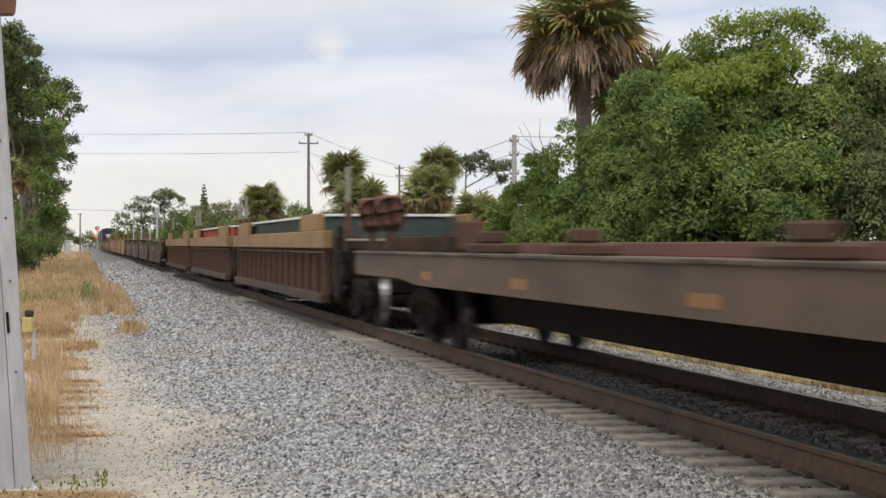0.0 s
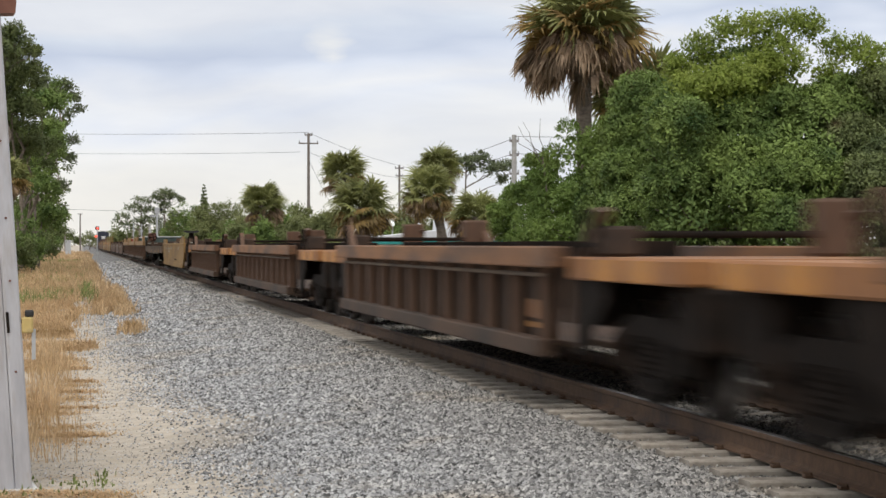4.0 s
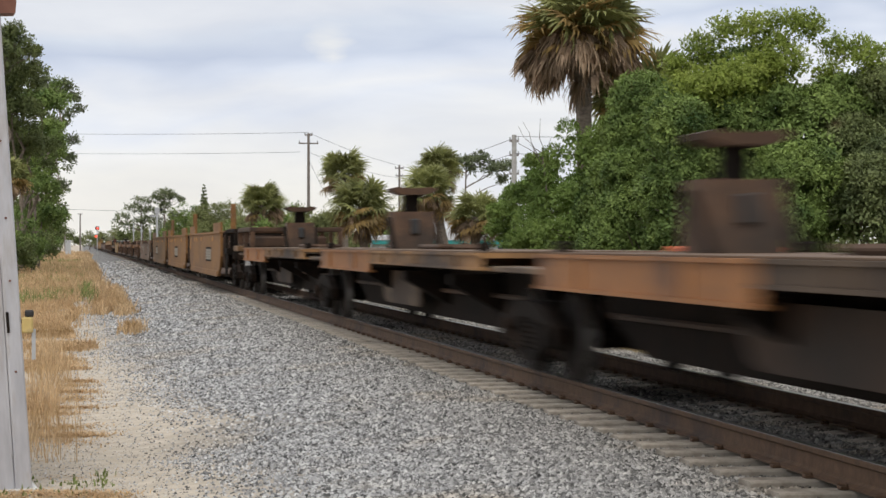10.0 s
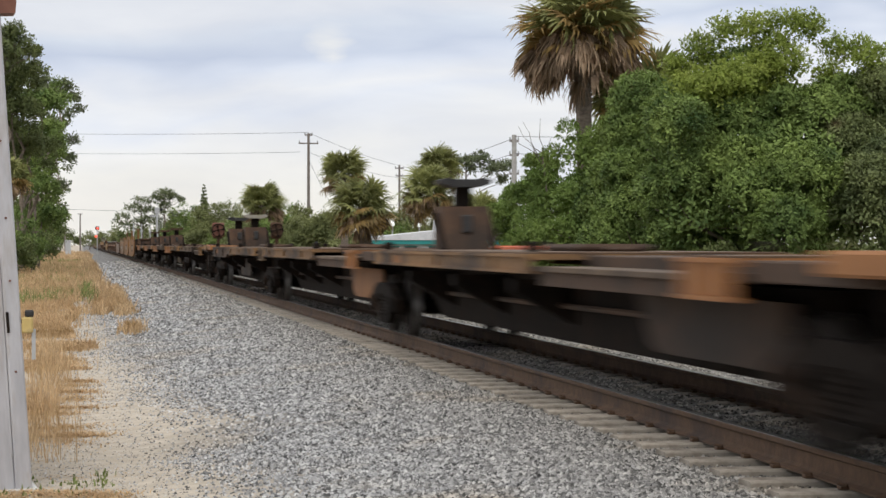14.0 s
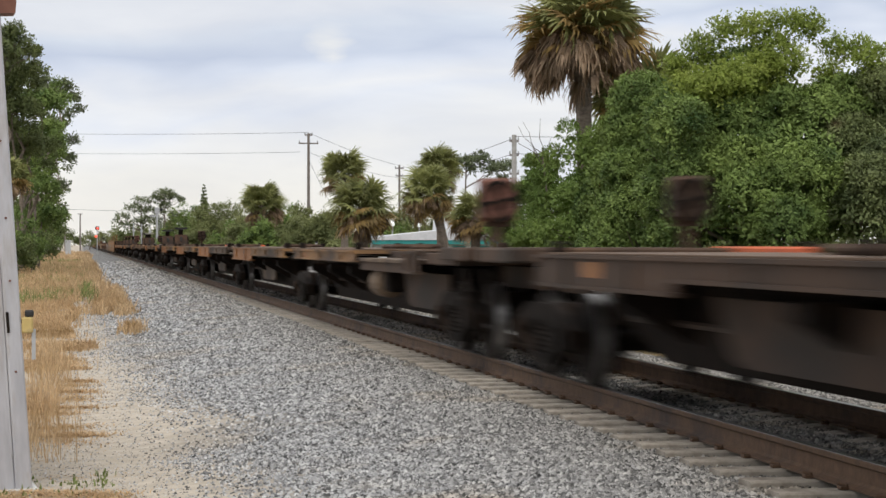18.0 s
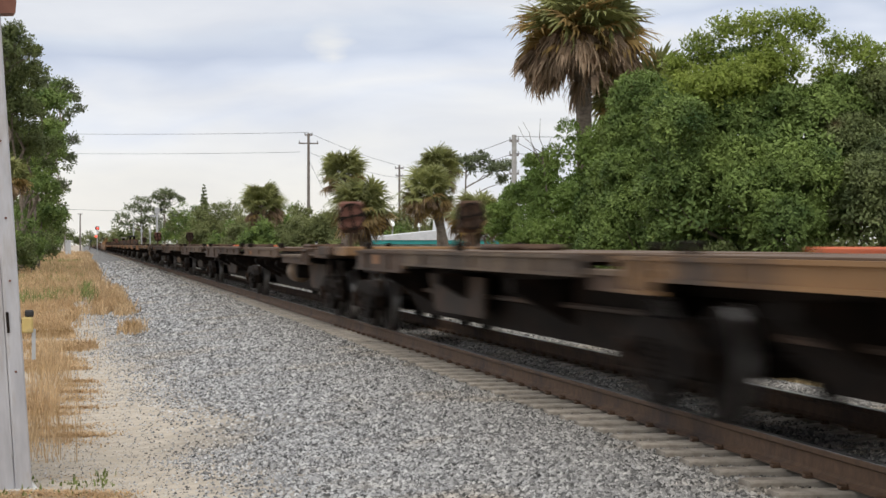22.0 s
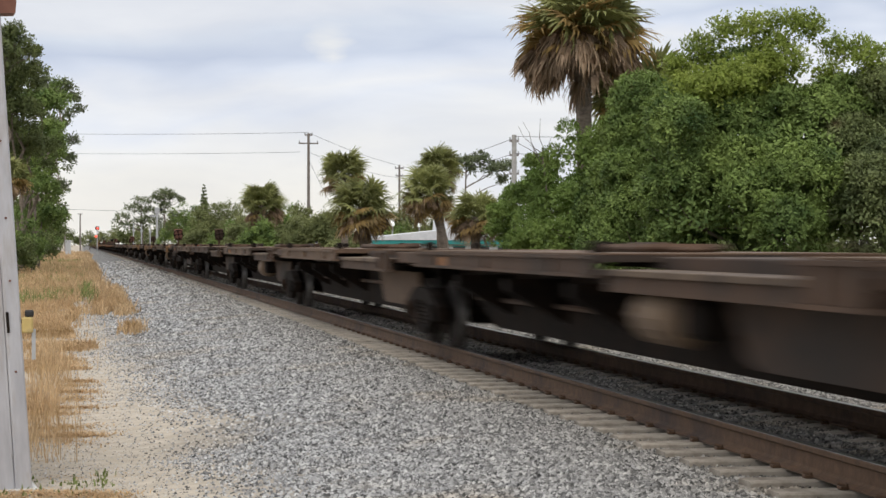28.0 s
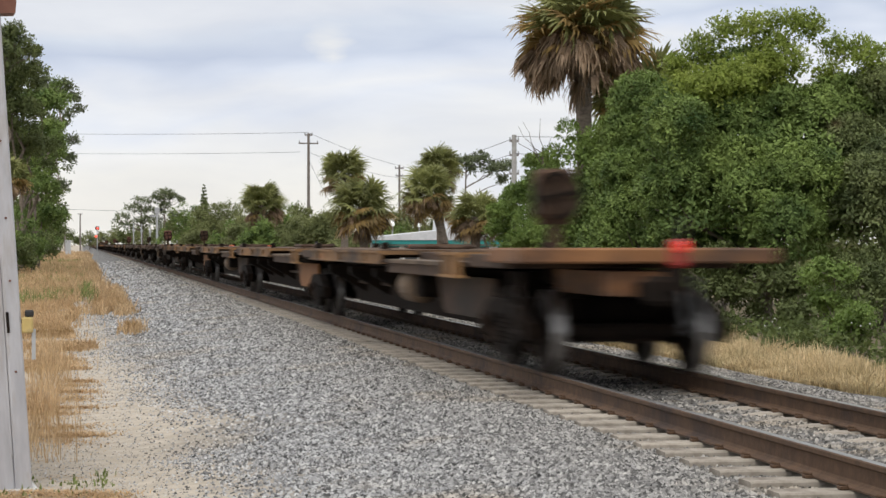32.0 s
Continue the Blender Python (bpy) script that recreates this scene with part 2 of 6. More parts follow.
M["galv"] = mat("weathered_white_metal", (0.38, 0.38, 0.405), (0.52, 0.52, 0.545), 3, 0.5, stain=(0.38, 0.35, 0.33), stain_scale=2.2, stretch=(3, 3, 0.6))
M["redbrown"] = mat("red_brown_flashing", (0.12, 0.045, 0.03), (0.2, 0.085, 0.055), 5, 0.7)
M["lockyellow"] = mat("faded_yellow_paint", (0.5, 0.37, 0.13), (0.62, 0.48, 0.2), 12, 0.55, stain=(0.35, 0.26, 0.12), stain_scale=9)
M["signalgrey"] = mat("silver_signal_paint", (0.36, 0.37, 0.38), (0.48, 0.49, 0.5), 3, 0.5)
M["black"] = mat("black_paint", (0.012, 0.012, 0.013), (0.03, 0.03, 0.03), 4, 0.6)
M["white"] = mat("white_paint", (0.62, 0.62, 0.6), (0.76, 0.76, 0.74), 4, 0.6, stain=(0.42, 0.38, 0.34), stain_scale=3)
# rolling stock
M["ochre"] = mat("worn_ochre_edge_paint", (0.2, 0.104, 0.04), (0.31, 0.168, 0.065), 1.4, 0.75, stain=(0.05, 0.031, 0.02), stain_scale=0.5, stain_cut=(0.43, 0.58), rand=0.15, stretch=(1, 0.8, 2))
M["tanedge"] = mat("dusty_tan_steel", (0.105, 0.069, 0.042), (0.19, 0.127, 0.076), 1.6, 0.78, stain=(0.045, 0.028, 0.018), stain_scale=0.9, stain_cut=(0.43, 0.58), rand=0.15)
M["orange"] = mat("rust_orange_paint", (0.24, 0.1, 0.032), (0.36, 0.155, 0.048), 2.0, 0.7, stain=(0.09, 0.045, 0.027), stain_scale=1.4, rand=0.12)
M["redorange"] = mat("bright_red_orange_paint", (0.55, 0.1, 0.035), (0.7, 0.16, 0.05), 2.0, 0.6, stain=(0.3, 0.09, 0.04), stain_scale=1.6)
M["deck"] = mat("rusty_deck_plate", (0.082, 0.05, 0.029), (0.16, 0.1, 0.06), 3, 0.8, stain=(0.085, 0.048, 0.028), stain_scale=1.2, bump=0.5)
M["yellowwell"] = mat("faded_yellow_well_paint", (0.195, 0.088, 0.021), (0.265, 0.125, 0.03), 0.8, 0.7, stain=(0.14, 0.066, 0.024), stain_scale=0.5, stain_cut=(0.46, 0.66), stretch=(1, 0.5, 2), bump=0.1)
M["dullwell"] = mat("grimy_brown_yellow_well_paint", (0.15, 0.075, 0.025), (0.21, 0.11, 0.037), 0.8, 0.72, stain=(0.105, 0.06, 0.03), stain_scale=0.5, stain_cut=(0.44, 0.64), stretch=(1, 0.5, 2), bump=0.1)
M["tanwell"] = mat("tan_well_paint", (0.215, 0.122, 0.034), (0.3, 0.172, 0.05), 0.8, 0.68, stain=(0.14, 0.078, 0.028), stain_scale=0.5, stain_cut=(0.48, 0.68), stretch=(1, 0.5, 2), bump=0.1)
M["greywell"] = mat("dusty_brown_grey_well", (0.12, 0.081, 0.053), (0.185, 0.13, 0.087), 0.9, 0.75, stain=(0.125, 0.06, 0.032), stain_scale=0.5, stain_cut=(0.44, 0.62), stretch=(1, 0.5, 2), bump=0.1)
M["sillbrown"] = mat("dusty_brown_side_sill", (0.088, 0.056, 0.034), (0.14, 0.09, 0.056), 0.9, 0.8, stain=(0.06, 0.036, 0.022), stain_scale=0.7, stretch=(1, 0.5, 2), bump=0.1)
M["brownwell"] = mat("red_brown_well_steel", (0.085, 0.044, 0.025), (0.15, 0.08, 0.045), 1.6, 0.78, stain=(0.045, 0.027, 0.018), stain_scale=0.9, stain_cut=(0.45, 0.62), stretch=(1, 1, 0.5))
M["chord"] = mat("faded_orange_top_chord", (0.2, 0.085, 0.03), (0.3, 0.135, 0.048), 1.2, 0.7, stain=(0.06, 0.034, 0.022), stain_scale=0.7, stain_cut=(0.42, 0.62), stretch=(1, 0.4, 1.5))
M["tanchord"] = mat("dusty_ochre_top_panel", (0.23, 0.13, 0.05), (0.33, 0.195, 0.078), 1.0, 0.72, stain=(0.13, 0.075, 0.035), stain_scale=0.6, stain_cut=(0.5, 0.7), stretch=(1, 0.4, 1.5))
M["yellowmark"] = mat("orange_yellow_marking_paint", (0.42, 0.17, 0.02), (0.56, 0.24, 0.028), 3, 0.55, stain=(0.3, 0.15, 0.05), stain_scale=3)
M["placard"] = mat("grey_white_placard", (0.23, 0.215, 0.18), (0.33, 0.31, 0.26), 2, 0.65, stain=(0.22, 0.18, 0.13), stain_scale=1.5)
M["faded"] = mat("faded_lettering", (0.17, 0.15, 0.12), (0.24, 0.21, 0.17), 3, 0.7, bump=0)
M["tread"] = mat("bright_worn_wheel_tread", (0.19, 0.18, 0.17), (0.3, 0.29, 0.28), 8, 0.42, 0.85, bump=0.05)
M["redload"] = mat("red_container_paint", (0.3, 0.05, 0.03), (0.42, 0.075, 0.045), 1.5, 0.6, stain=(0.2, 0.06, 0.04), stain_scale=1.0)
M["greenload"] = mat("dark_green_container_paint", (0.03, 0.05, 0.045), (0.06, 0.085, 0.075), 1.5, 0.6, stain=(0.05, 0.045, 0.035), stain_scale=1.0)
M["loco"] = mat("dark_blue_locomotive_paint", (0.016, 0.02, 0.035), (0.028, 0.034, 0.055), 2, 0.4)


def glow(name, colour, power):
    m = mat(name, colour, colour, 3, 0.4, bump=0)
    bs = m.node_tree.nodes["Principled BSDF"]
    bs.inputs["Emission Color"].default_value = (*colour, 1)
    bs.inputs["Emission Strength"].default_value = power
    return m


M["markerred"] = mat("red_marker_paint", (0.26, 0.022, 0.016), (0.34, 0.032, 0.024), 4, 0.5)
M["redlens"] = glow("dim_red_marker_lens", (0.8, 0.04, 0.025), 0.35)
M["globe"] = glow("lit_white_globe", (0.9, 0.92, 0.9), 0.5)
M["redlamp"] = glow("lit_red_signal_lens", (1.0, 0.06, 0.03), 4.0)


def quads(name, v, material, smooth=False):
    """One mesh from an array of separate quads, n x 4 x 3."""
    n = len(v)
    me = bpy.data.meshes.new(name)
    me.vertices.add(n * 4)
    me.vertices.foreach_set("co", np.ascontiguousarray(v, dtype=np.float32).reshape(-1))
    me.loops.add(n * 4)
    me.loops.foreach_set("vertex_index", np.arange(n * 4, dtype=np.int32))
    me.polygons.add(n)
    me.polygons.foreach_set("loop_start", np.arange(0, n * 4, 4, dtype=np.int32))
    me.update(calc_edges=True)
    me.validate()
    me.materials.append(material)
    return me


# ---- ground and track ----
def noise2(x, y, k, seed):
    return noise.noise(Vector((x * k, y * k, seed)))


def grass_edge(y):
    """Where the dry grass ends beside the stone, over the distance along the track."""
    return float(np.interp(y, [14, 30, 46, 54, 300], [0.1, -0.1, -0.15, 0.75, 0.95])) + 0.45 * noise2(0, y, 0.3, 3.0) + 0.3 * noise2(0, y, 1.1, 7.0)


def build_ground():
    xs = [-3000, -600, -100, -40, -20, -10, -6, -4, -2, -1, 0.3, 1.0, 1.8, 2.6, 3.52, 4.0, 4.12, 4.79, 4.81, 6.03, 6.05, 6.72, 6.84, 7.32, 8, 9, 10, 12, 20, 40, 100, 600, 3000]
    ys = [-300, -50, 0, 6] + [6 + 4 * k for k in range(1, 12)] + [60, 80, 120, 160, 240, 400, 700, 1500, 4500]
    v = [(x, y, ground_z(x, y)) for y in ys for x in xs]
    n = len(xs)
    f = [(j * n + i, j * n + i + 1, j * n + n + i + 1, j * n + n + i) for j in range(len(ys) - 1) for i in range(n - 1)]
    m = mat("sand_and_gravel_ground", (0.37, 0.32, 0.255), (0.54, 0.475, 0.385), 5, 0.95, stain=(0.42, 0.36, 0.28), stain_scale=1.3, bump=0.6, dist=0.02, fine=8)
    nt = m.node_tree
    bs = nt.nodes["Principled BSDF"]
    old = bs.inputs["Base Color"].links[0].from_socket
    tc = nt.nodes.new("ShaderNodeTexCoord")
    sep = nt.nodes.new("ShaderNodeSeparateXYZ")
    wob = nt.nodes.new("ShaderNodeTexNoise")
    wob.inputs["Scale"].default_value, wob.inputs["Detail"].default_value = 0.45, 6.0
    add = nt.nodes.new("ShaderNodeMath")
    add.operation = 'MULTIPLY_ADD'
    add.inputs[1].default_value = 2.6
    nt.links.new(tc.outputs["Object"], sep.inputs[0])
    nt.links.new(tc.outputs["Object"], wob.inputs[0])
    nt.links.new(wob.outputs[0], add.inputs[0])
    far, lean = nt.nodes.new("ShaderNodeMapRange"), nt.nodes.new("ShaderNodeMath")
    far.inputs[1].default_value, far.inputs[2].default_value, far.inputs[4].default_value = 20, 60, 1.5
    nt.links.new(sep.outputs[1], far.inputs[0])
    nt.links.new(sep.outputs[0], lean.inputs[0])
    nt.links.new(far.outputs[0], lean.inputs[1])
    nt.links.new(lean.outputs[0], add.inputs[2])
    stone = nt.nodes.new("ShaderNodeTexVoronoi")
    stone.inputs["Scale"].default_value = 15.0
    nt.links.new(tc.outputs["Object"], stone.inputs[0])
    # These dark bed tones hold the crevice shade between the loose lumps.
    sr = nt.nodes.new("ShaderNodeValToRGB")
    sr.color_ramp.elements[0].color, sr.color_ramp.elements[1].color = (0.05, 0.048, 0.046, 1), (0.24, 0.235, 0.225, 1)
    sep2 = nt.nodes.new("ShaderNodeSeparateColor")
    nt.links.new(stone.outputs["Color"], sep2.inputs[0])
    nt.links.new(sep2.outputs[0], sr.inputs[0])
    edges = nt.nodes.new("ShaderNodeMapRange")
    edges.inputs[1].default_value, edges.inputs[2].default_value = 2.2, 3.5
    nt.links.new(add.outputs[0], edges.inputs[0])
    a = nt.nodes.new("ShaderNodeMix")
    a.data_type = 'RGBA'
    nt.links.new(edges.outputs[0], a.inputs["Factor"])
    nt.links.new(old, a.inputs[6])
    nt.links.new(sr.outputs[0], a.inputs[7])
    soil = nt.nodes.new("ShaderNodeMapRange")
    soil.inputs[1].default_value, soil.inputs[2].default_value = 9.9, 10.8
    nt.links.new(add.outputs[0], soil.inputs[0])
    b = nt.nodes.new("ShaderNodeMix")
    b.data_type = 'RGBA'
    nt.links.new(soil.outputs[0], b.inputs["Factor"])
    nt.links.new(a.outputs[2], b.inputs[6])
    b.inputs[7].default_value = (0.13, 0.105, 0.06, 1)
    nt.links.new(b.outputs[2], bs.inputs["Base Color"])
    s = Shape()
    s.add(v, f)
    tagged(new("ground", s.mesh("ground", m, True)), "pale sand and grey crushed stone beside the track", "ground", kind="structure")


build_ground()


def build_stones():
    """Loose ballast as small angular lumps, thick near the track and thin on the sand."""
    rng = np.random.default_rng(5)
    cells = [(8.5, 17.0, 1500), (17.0, 25.0, 850), (25.0, 37.0, 460), (37.0, 56.0, 210), (56.0, 95.0, 80), (95.0, 180.0, 20)]
    pts = []
    for y0, y1, dens in cells:
        w = 8.6
        n = int((y1 - y0) * w * dens)
        x = rng.uniform(-0.6, 8.0, n)
        y = rng.uniform(y0, y1, n)
        wob = np.array([noise2(a, b, 0.5, 11.0) for a, b in zip(x[::1], y[::1])])
        keep = rng.random(n) < np.clip((x - np.interp(y, [8.5, 20, 29], [0.75, 0.55, -0.6]) + 1.2 * wob) / 1.5, 0.2, 1.0)
        # ties keep their tops clear
        tie = (((np.abs(x - TRACK_X) < 1.07) & (rng.random(n) < np.where(np.abs(x - TRACK_X) < 0.6, 0.6, 1.0))) | ((np.abs(x - TRACK_X) < 1.3) & (rng.random(n) < 0.8))) & (np.abs(((y - TIE_Y0) % TIE_STEP) - TIE_STEP / 2) < 0.12)
        rail = (np.abs(x - NEAR_X) < 0.13) | (np.abs(x - FAR_X) < 0.13)
        inside = (np.abs(x - TRACK_X) < 1.05) & (rng.random(n) < 0.15)
        # bands seldom seen from the eye's side
        outside = x * 1.0 > (y * 0.41 + 0.4)
        keep &= ~tie & ~rail & ~outside & ~inside
        x, y = x[keep], y[keep]
        big = {1500: 0.86, 850: 1.0, 460: 1.25, 210: 1.7, 80: 2.5, 20: 4.4}[dens]
        size = rng.uniform(0.009, 0.021, len(x)) * big * np.interp(x, [0.3, 1.6], [0.42, 1.0])
        z = np.array([ground_z(a, b) for a, b in zip(x, y)]) + size * 0.35
        pts.append(np.stack([x, y, z, size], 1))
    p = np.concatenate(pts)
    n = len(p)
    corner = np.array([(-1.2, -1, -0.7), (1.2, -1, -0.7), (1.2, 1, -0.7), (-1.2, 1, -0.7), (-0.55, 0, 0.95), (0.55, 0, 0.95)], float)
    v = (corner[None] * rng.uniform(0.55, 1.2, (n, 6, 3)) + rng.normal(0, 0.14, (n, 6, 3))) * p[:, None, 3:4]
    ang = rng.uniform(0, 6.28, n)
    til = rng.uniform(-0.7, 0.7, n)
    ca, sa, ct, st = np.cos(ang)[:, None], np.sin(ang)[:, None], np.cos(til)[:, None], np.sin(til)[:, None]
    x, y, z = v[..., 0].copy(), v[..., 1].copy(), v[..., 2].copy()
    y, z = y * ct - z * st, y * st + z * ct
    x, y = x * ca - y * sa, x * sa + y * ca
    v = np.stack([x, y, z * 1.0], 2) + p[:, None, :3]
    q = np.array([0, 1, 5, 4, 2, 3, 4, 5, 1, 2, 5, 3, 0, 4])
    loops = (q[None] + 6 * np.arange(n)[:, None]).reshape(-1).astype(np.int32)
    starts = (np.array([0, 4, 8, 11])[None] + 14 * np.arange(n)[:, None]).reshape(-1).astype(np.int32)
    me = bpy.data.meshes.new("ballast_stones")
    me.vertices.add(n * 6)
    me.vertices.foreach_set("co", v.astype(np.float32).reshape(-1))
    me.loops.add(len(loops))
    me.loops.foreach_set("vertex_index", loops)
    me.polygons.add(n * 4)
    me.polygons.foreach_set("loop_start", starts)
    me.update(calc_edges=True)
    me.materials.append(M["stone"])
    # the stone turns browner and darker towards the rails
    nt = M["stone"].node_tree
    bs = nt.nodes["Principled BSDF"]
    col = bs.inputs["Base Color"].links[0].from_socket
    tc, sep, mr, mx = (nt.nodes.new("ShaderNode" + k) for k in ("TexCoord", "SeparateXYZ", "MapRange", "Mix"))
    mx.data_type, mx.blend_type = 'RGBA', 'MULTIPLY'
    mr.inputs[1].default_value, mr.inputs[2].default_value = 2.0, 4.6
    nt.links.new(tc.outputs["Object"], sep.inputs[0])
    nt.links.new(sep.outputs[0], mr.inputs[0])
    nt.links.new(mr.outputs[0], mx.inputs["Factor"])
    nt.links.new(col, mx.inputs[6])
    mx.inputs[7].default_value = (0.78, 0.74, 0.68, 1)
    nt.links.new(mx.outputs[2], bs.inputs["Base Color"])
    tagged(new("ballast_stones", me), "loose grey crushed granite ballast", "gravel", kind="stuff")


TIE_STEP, TIE_Y0 = 0.61, 7.75
build_stones()


def build_rail(name, x, label):
    """A rail drawn along the track: foot, web and head, with a bright worn strip on top."""
    y0, y1 = -60.0, 1500.0
    r = tagged(new(name), label, "rail", "running rails", "structure")
    prof = [(-0.076, 0.0), (0.076, 0.0), (0.076, 0.012), (0.03, 0.028), (0.010, 0.045), (0.010, 0.135), (0.036, 0.148), (0.037, 0.176), (0.030, 0.183),
            (-0.030, 0.183), (-0.037, 0.176), (-0.036, 0.148), (-0.010, 0.135), (-0.010, 0.045), (-0.03, 0.028), (-0.076, 0.012)]
    s = Shape()
    s.prism([(x + a, RAIL_Z - 0.185 + b) for a, b in prof], "y", y0, y1)
    part("rail_body", s, M["rust_rail"], r)
    part("rail_head", Shape().box(x - 0.028, x + 0.030, y0, y1, RAIL_Z - 0.004, RAIL_Z, 0.0015), M["railhead"], r, "bright worn running surface")


build_rail("rail_near", NEAR_X, "brown rusted steel rail with a worn bright head")
build_rail("rail_far", FAR_X, "brown rusted steel rail beside the grass")


def build_ties():
    bed = tagged(new("track_bed"), "row of grey-tan concrete ties in ballast", "railway track", kind="structure")
    # tie: a long concrete sleeper, waisted in the middle
    top, half = TIE_TOP, 1.3
    s = Shape()
    prof = [(-0.14, -0.2), (-0.12, -0.012), (-0.105, 0.0), (0.105, 0.0), (0.12, -0.012), (0.14, -0.2)]
    xs = [(-half, 0.0), (-half + 0.04, 0.004), (-0.55, 0.0), (-0.3, -0.03), (0.3, -0.03), (0.55, 0.0), (half - 0.04, 0.004), (half, 0.0)]
    v, f, m = [], [], len(prof)
    for x, dz in xs:
        v += [(x, a, b + dz) for a, b in prof]
    for j in range(len(xs) - 1):
        f += [(j * m + i, j * m + i + 1, j * m + m + i + 1, j * m + m + i) for i in range(m - 1)]
    f += [tuple(range(m)), tuple(range(len(xs) * m - 1, len(xs) * m - m - 1, -1))]
    s.add(v, f)
    tie = s.mesh("tie", M["tie"])
    clip = Shape()
    clip.box(-0.035, 0.035, -0.045, 0.045, 0, 0.028, 0.006).rod((-0.03, -0.04, 0.03), (0.03, -0.02, 0.045), 0.011, n=6).rod((0.03, -0.02, 0.045), (-0.02, 0.04, 0.035), 0.011, n=6)
    clip.v = [(x * 0.8, y * 0.75, z * 0.8) for x, y, z in clip.v]
    clip_mesh = clip.mesh("rail_clip", M["rust_rail"])
    rng = random.Random(3)
    for k in range(-24, 125):
        y = TIE_Y0 + TIE_STEP / 2 + k * TIE_STEP
        t = part("tie", tie, None, bed)
        t.matrix_local = pose(TRACK_X + rng.uniform(-0.03, 0.03), y, top + rng.uniform(-0.006, 0.004), 0, 0, rng.uniform(-0.5, 0.5))
        if 0 <= k < 48:
            for x in (NEAR_X - 0.1, NEAR_X + 0.1, FAR_X - 0.1, FAR_X + 0.1):
                c = part("rail_clip", clip_mesh, None, bed)
                c.matrix_local = pose(x, y, top, 0, 0, 180 if x in (NEAR_X - 0.1, FAR_X - 0.1) else 0)
    s = Shape()
    for k in range(125, 560):
        y = TIE_Y0 + TIE_STEP / 2 + k * TIE_STEP
        s.box(TRACK_X - 1.3, TRACK_X + 1.3, y - 0.12, y + 0.12, top - 0.15, top)
    tagged(part("distant_ties", s, M["tie"], bed), kind="stuff")


build_ties()


# ---- plants ----
def blades(name, label, x, y, h, material, seed, lean=0.35, width=0.006, z=None, flat=None):
    """Grass as many thin tapered blades."""
    rng = np.random.default_rng(seed)
    n = len(x)
    z = np.array([ground_z(a, b) for a, b in zip(x, y)]) - 0.004 if z is None else z
    a = rng.uniform(0, 6.28, n)
    d = np.stack([np.cos(a), np.sin(a), np.zeros(n)], 1)
    side = np.stack([-np.sin(a), np.cos(a), np.zeros(n)], 1) * (width * np.interp(y, [20, 60, 170, 420], [1, 1.7, 4.5, 9]) * rng.uniform(0.7, 1.5, n))[:, None]
    # blades face the open side
    base_p = np.stack([x, y, z], 1)
    ln = rng.uniform(0.05, lean, n)[:, None]
    stand = np.ones((n, 1)) if flat is None else flat[:, None]
    d = d * (2.2 - 1.2 * stand)
    mid = base_p + d * h[:, None] * ln * 0.35 + np.array([0, 0, 1]) * h[:, None] * 0.55 * stand
    tip = base_p + d * h[:, None] * ln + np.array([0, 0, 1]) * h[:, None] * np.sqrt(1 - ln * ln * 0.6) * stand
    v = np.empty((2 * n, 4, 3))
    v[:n, 0], v[:n, 1], v[:n, 2], v[:n, 3] = base_p - side, base_p + side, mid + side * 0.75, mid - side * 0.75
    v[n:, 0], v[n:, 1], v[n:, 2], v[n:, 3] = mid - side * 0.75, mid + side * 0.75, tip + side * 0.1, tip - side * 0.1
    return tagged(new(name, quads(name, v, material)), label, "grass", kind="stuff")


def leaf_quads(lobes, count, size, seed, hollow=0.6, squash=1.0, droop=0.2, sprig=0.0, up=0.7):
    """Leaves over the outer shell of many lobes (x, y, z, r): an array of rhombs. Leaves come in sprigs."""
    rng = np.random.default_rng(seed)
    lobes = np.array(lobes, float)
    w = lobes[:, 3] ** 2
    n = count
    k = rng.choice(len(lobes), n, p=w / w.sum())
    d = rng.normal(size=(n, 3))
    d[:, 2] = np.where(rng.random(n) < up, np.abs(d[:, 2]), d[:, 2])
    d /= np.linalg.norm(d, axis=1)[:, None]
    r = lobes[k, 3] * (hollow + (1.08 - hollow) * rng.random(n) ** 0.6)
    c = lobes[k, :3] + d * r[:, None] * np.array([1, 1, squash])
    a = rng.normal(size=(n, 3)) * 0.7 + d * 0.3
    a[:, 2] -= droop
    a /= np.linalg.norm(a, axis=1)[:, None]
    if sprig:
        # a sprig's leaves spread from its tip
        m = max(1, n // 9)
        g = rng.integers(0, m, n)
        d = d[g]
        a = a + d * 0.35
        a /= np.linalg.norm(a, axis=1)[:, None]
        c = c[g] + a * size * 0.55 + rng.normal(0, sprig, (n, 3))
    nor = d * 0.8 + rng.normal(size=(n, 3)) * 0.2 + np.array([0, 0, 0.4])
    b = np.cross(nor, a)
    b /= np.linalg.norm(b, axis=1)[:, None] + 1e-6
    s = size * rng.uniform(0.6, 1.3, n)[:, None]
    v = np.empty((n, 4, 3))
    v[:, 0], v[:, 1], v[:, 2], v[:, 3] = c - a * s * 0.5, c + b * s * 0.25 - a * s * 0.04, c + a * s * 0.5, c - b * s * 0.25 - a * s * 0.04
    return v


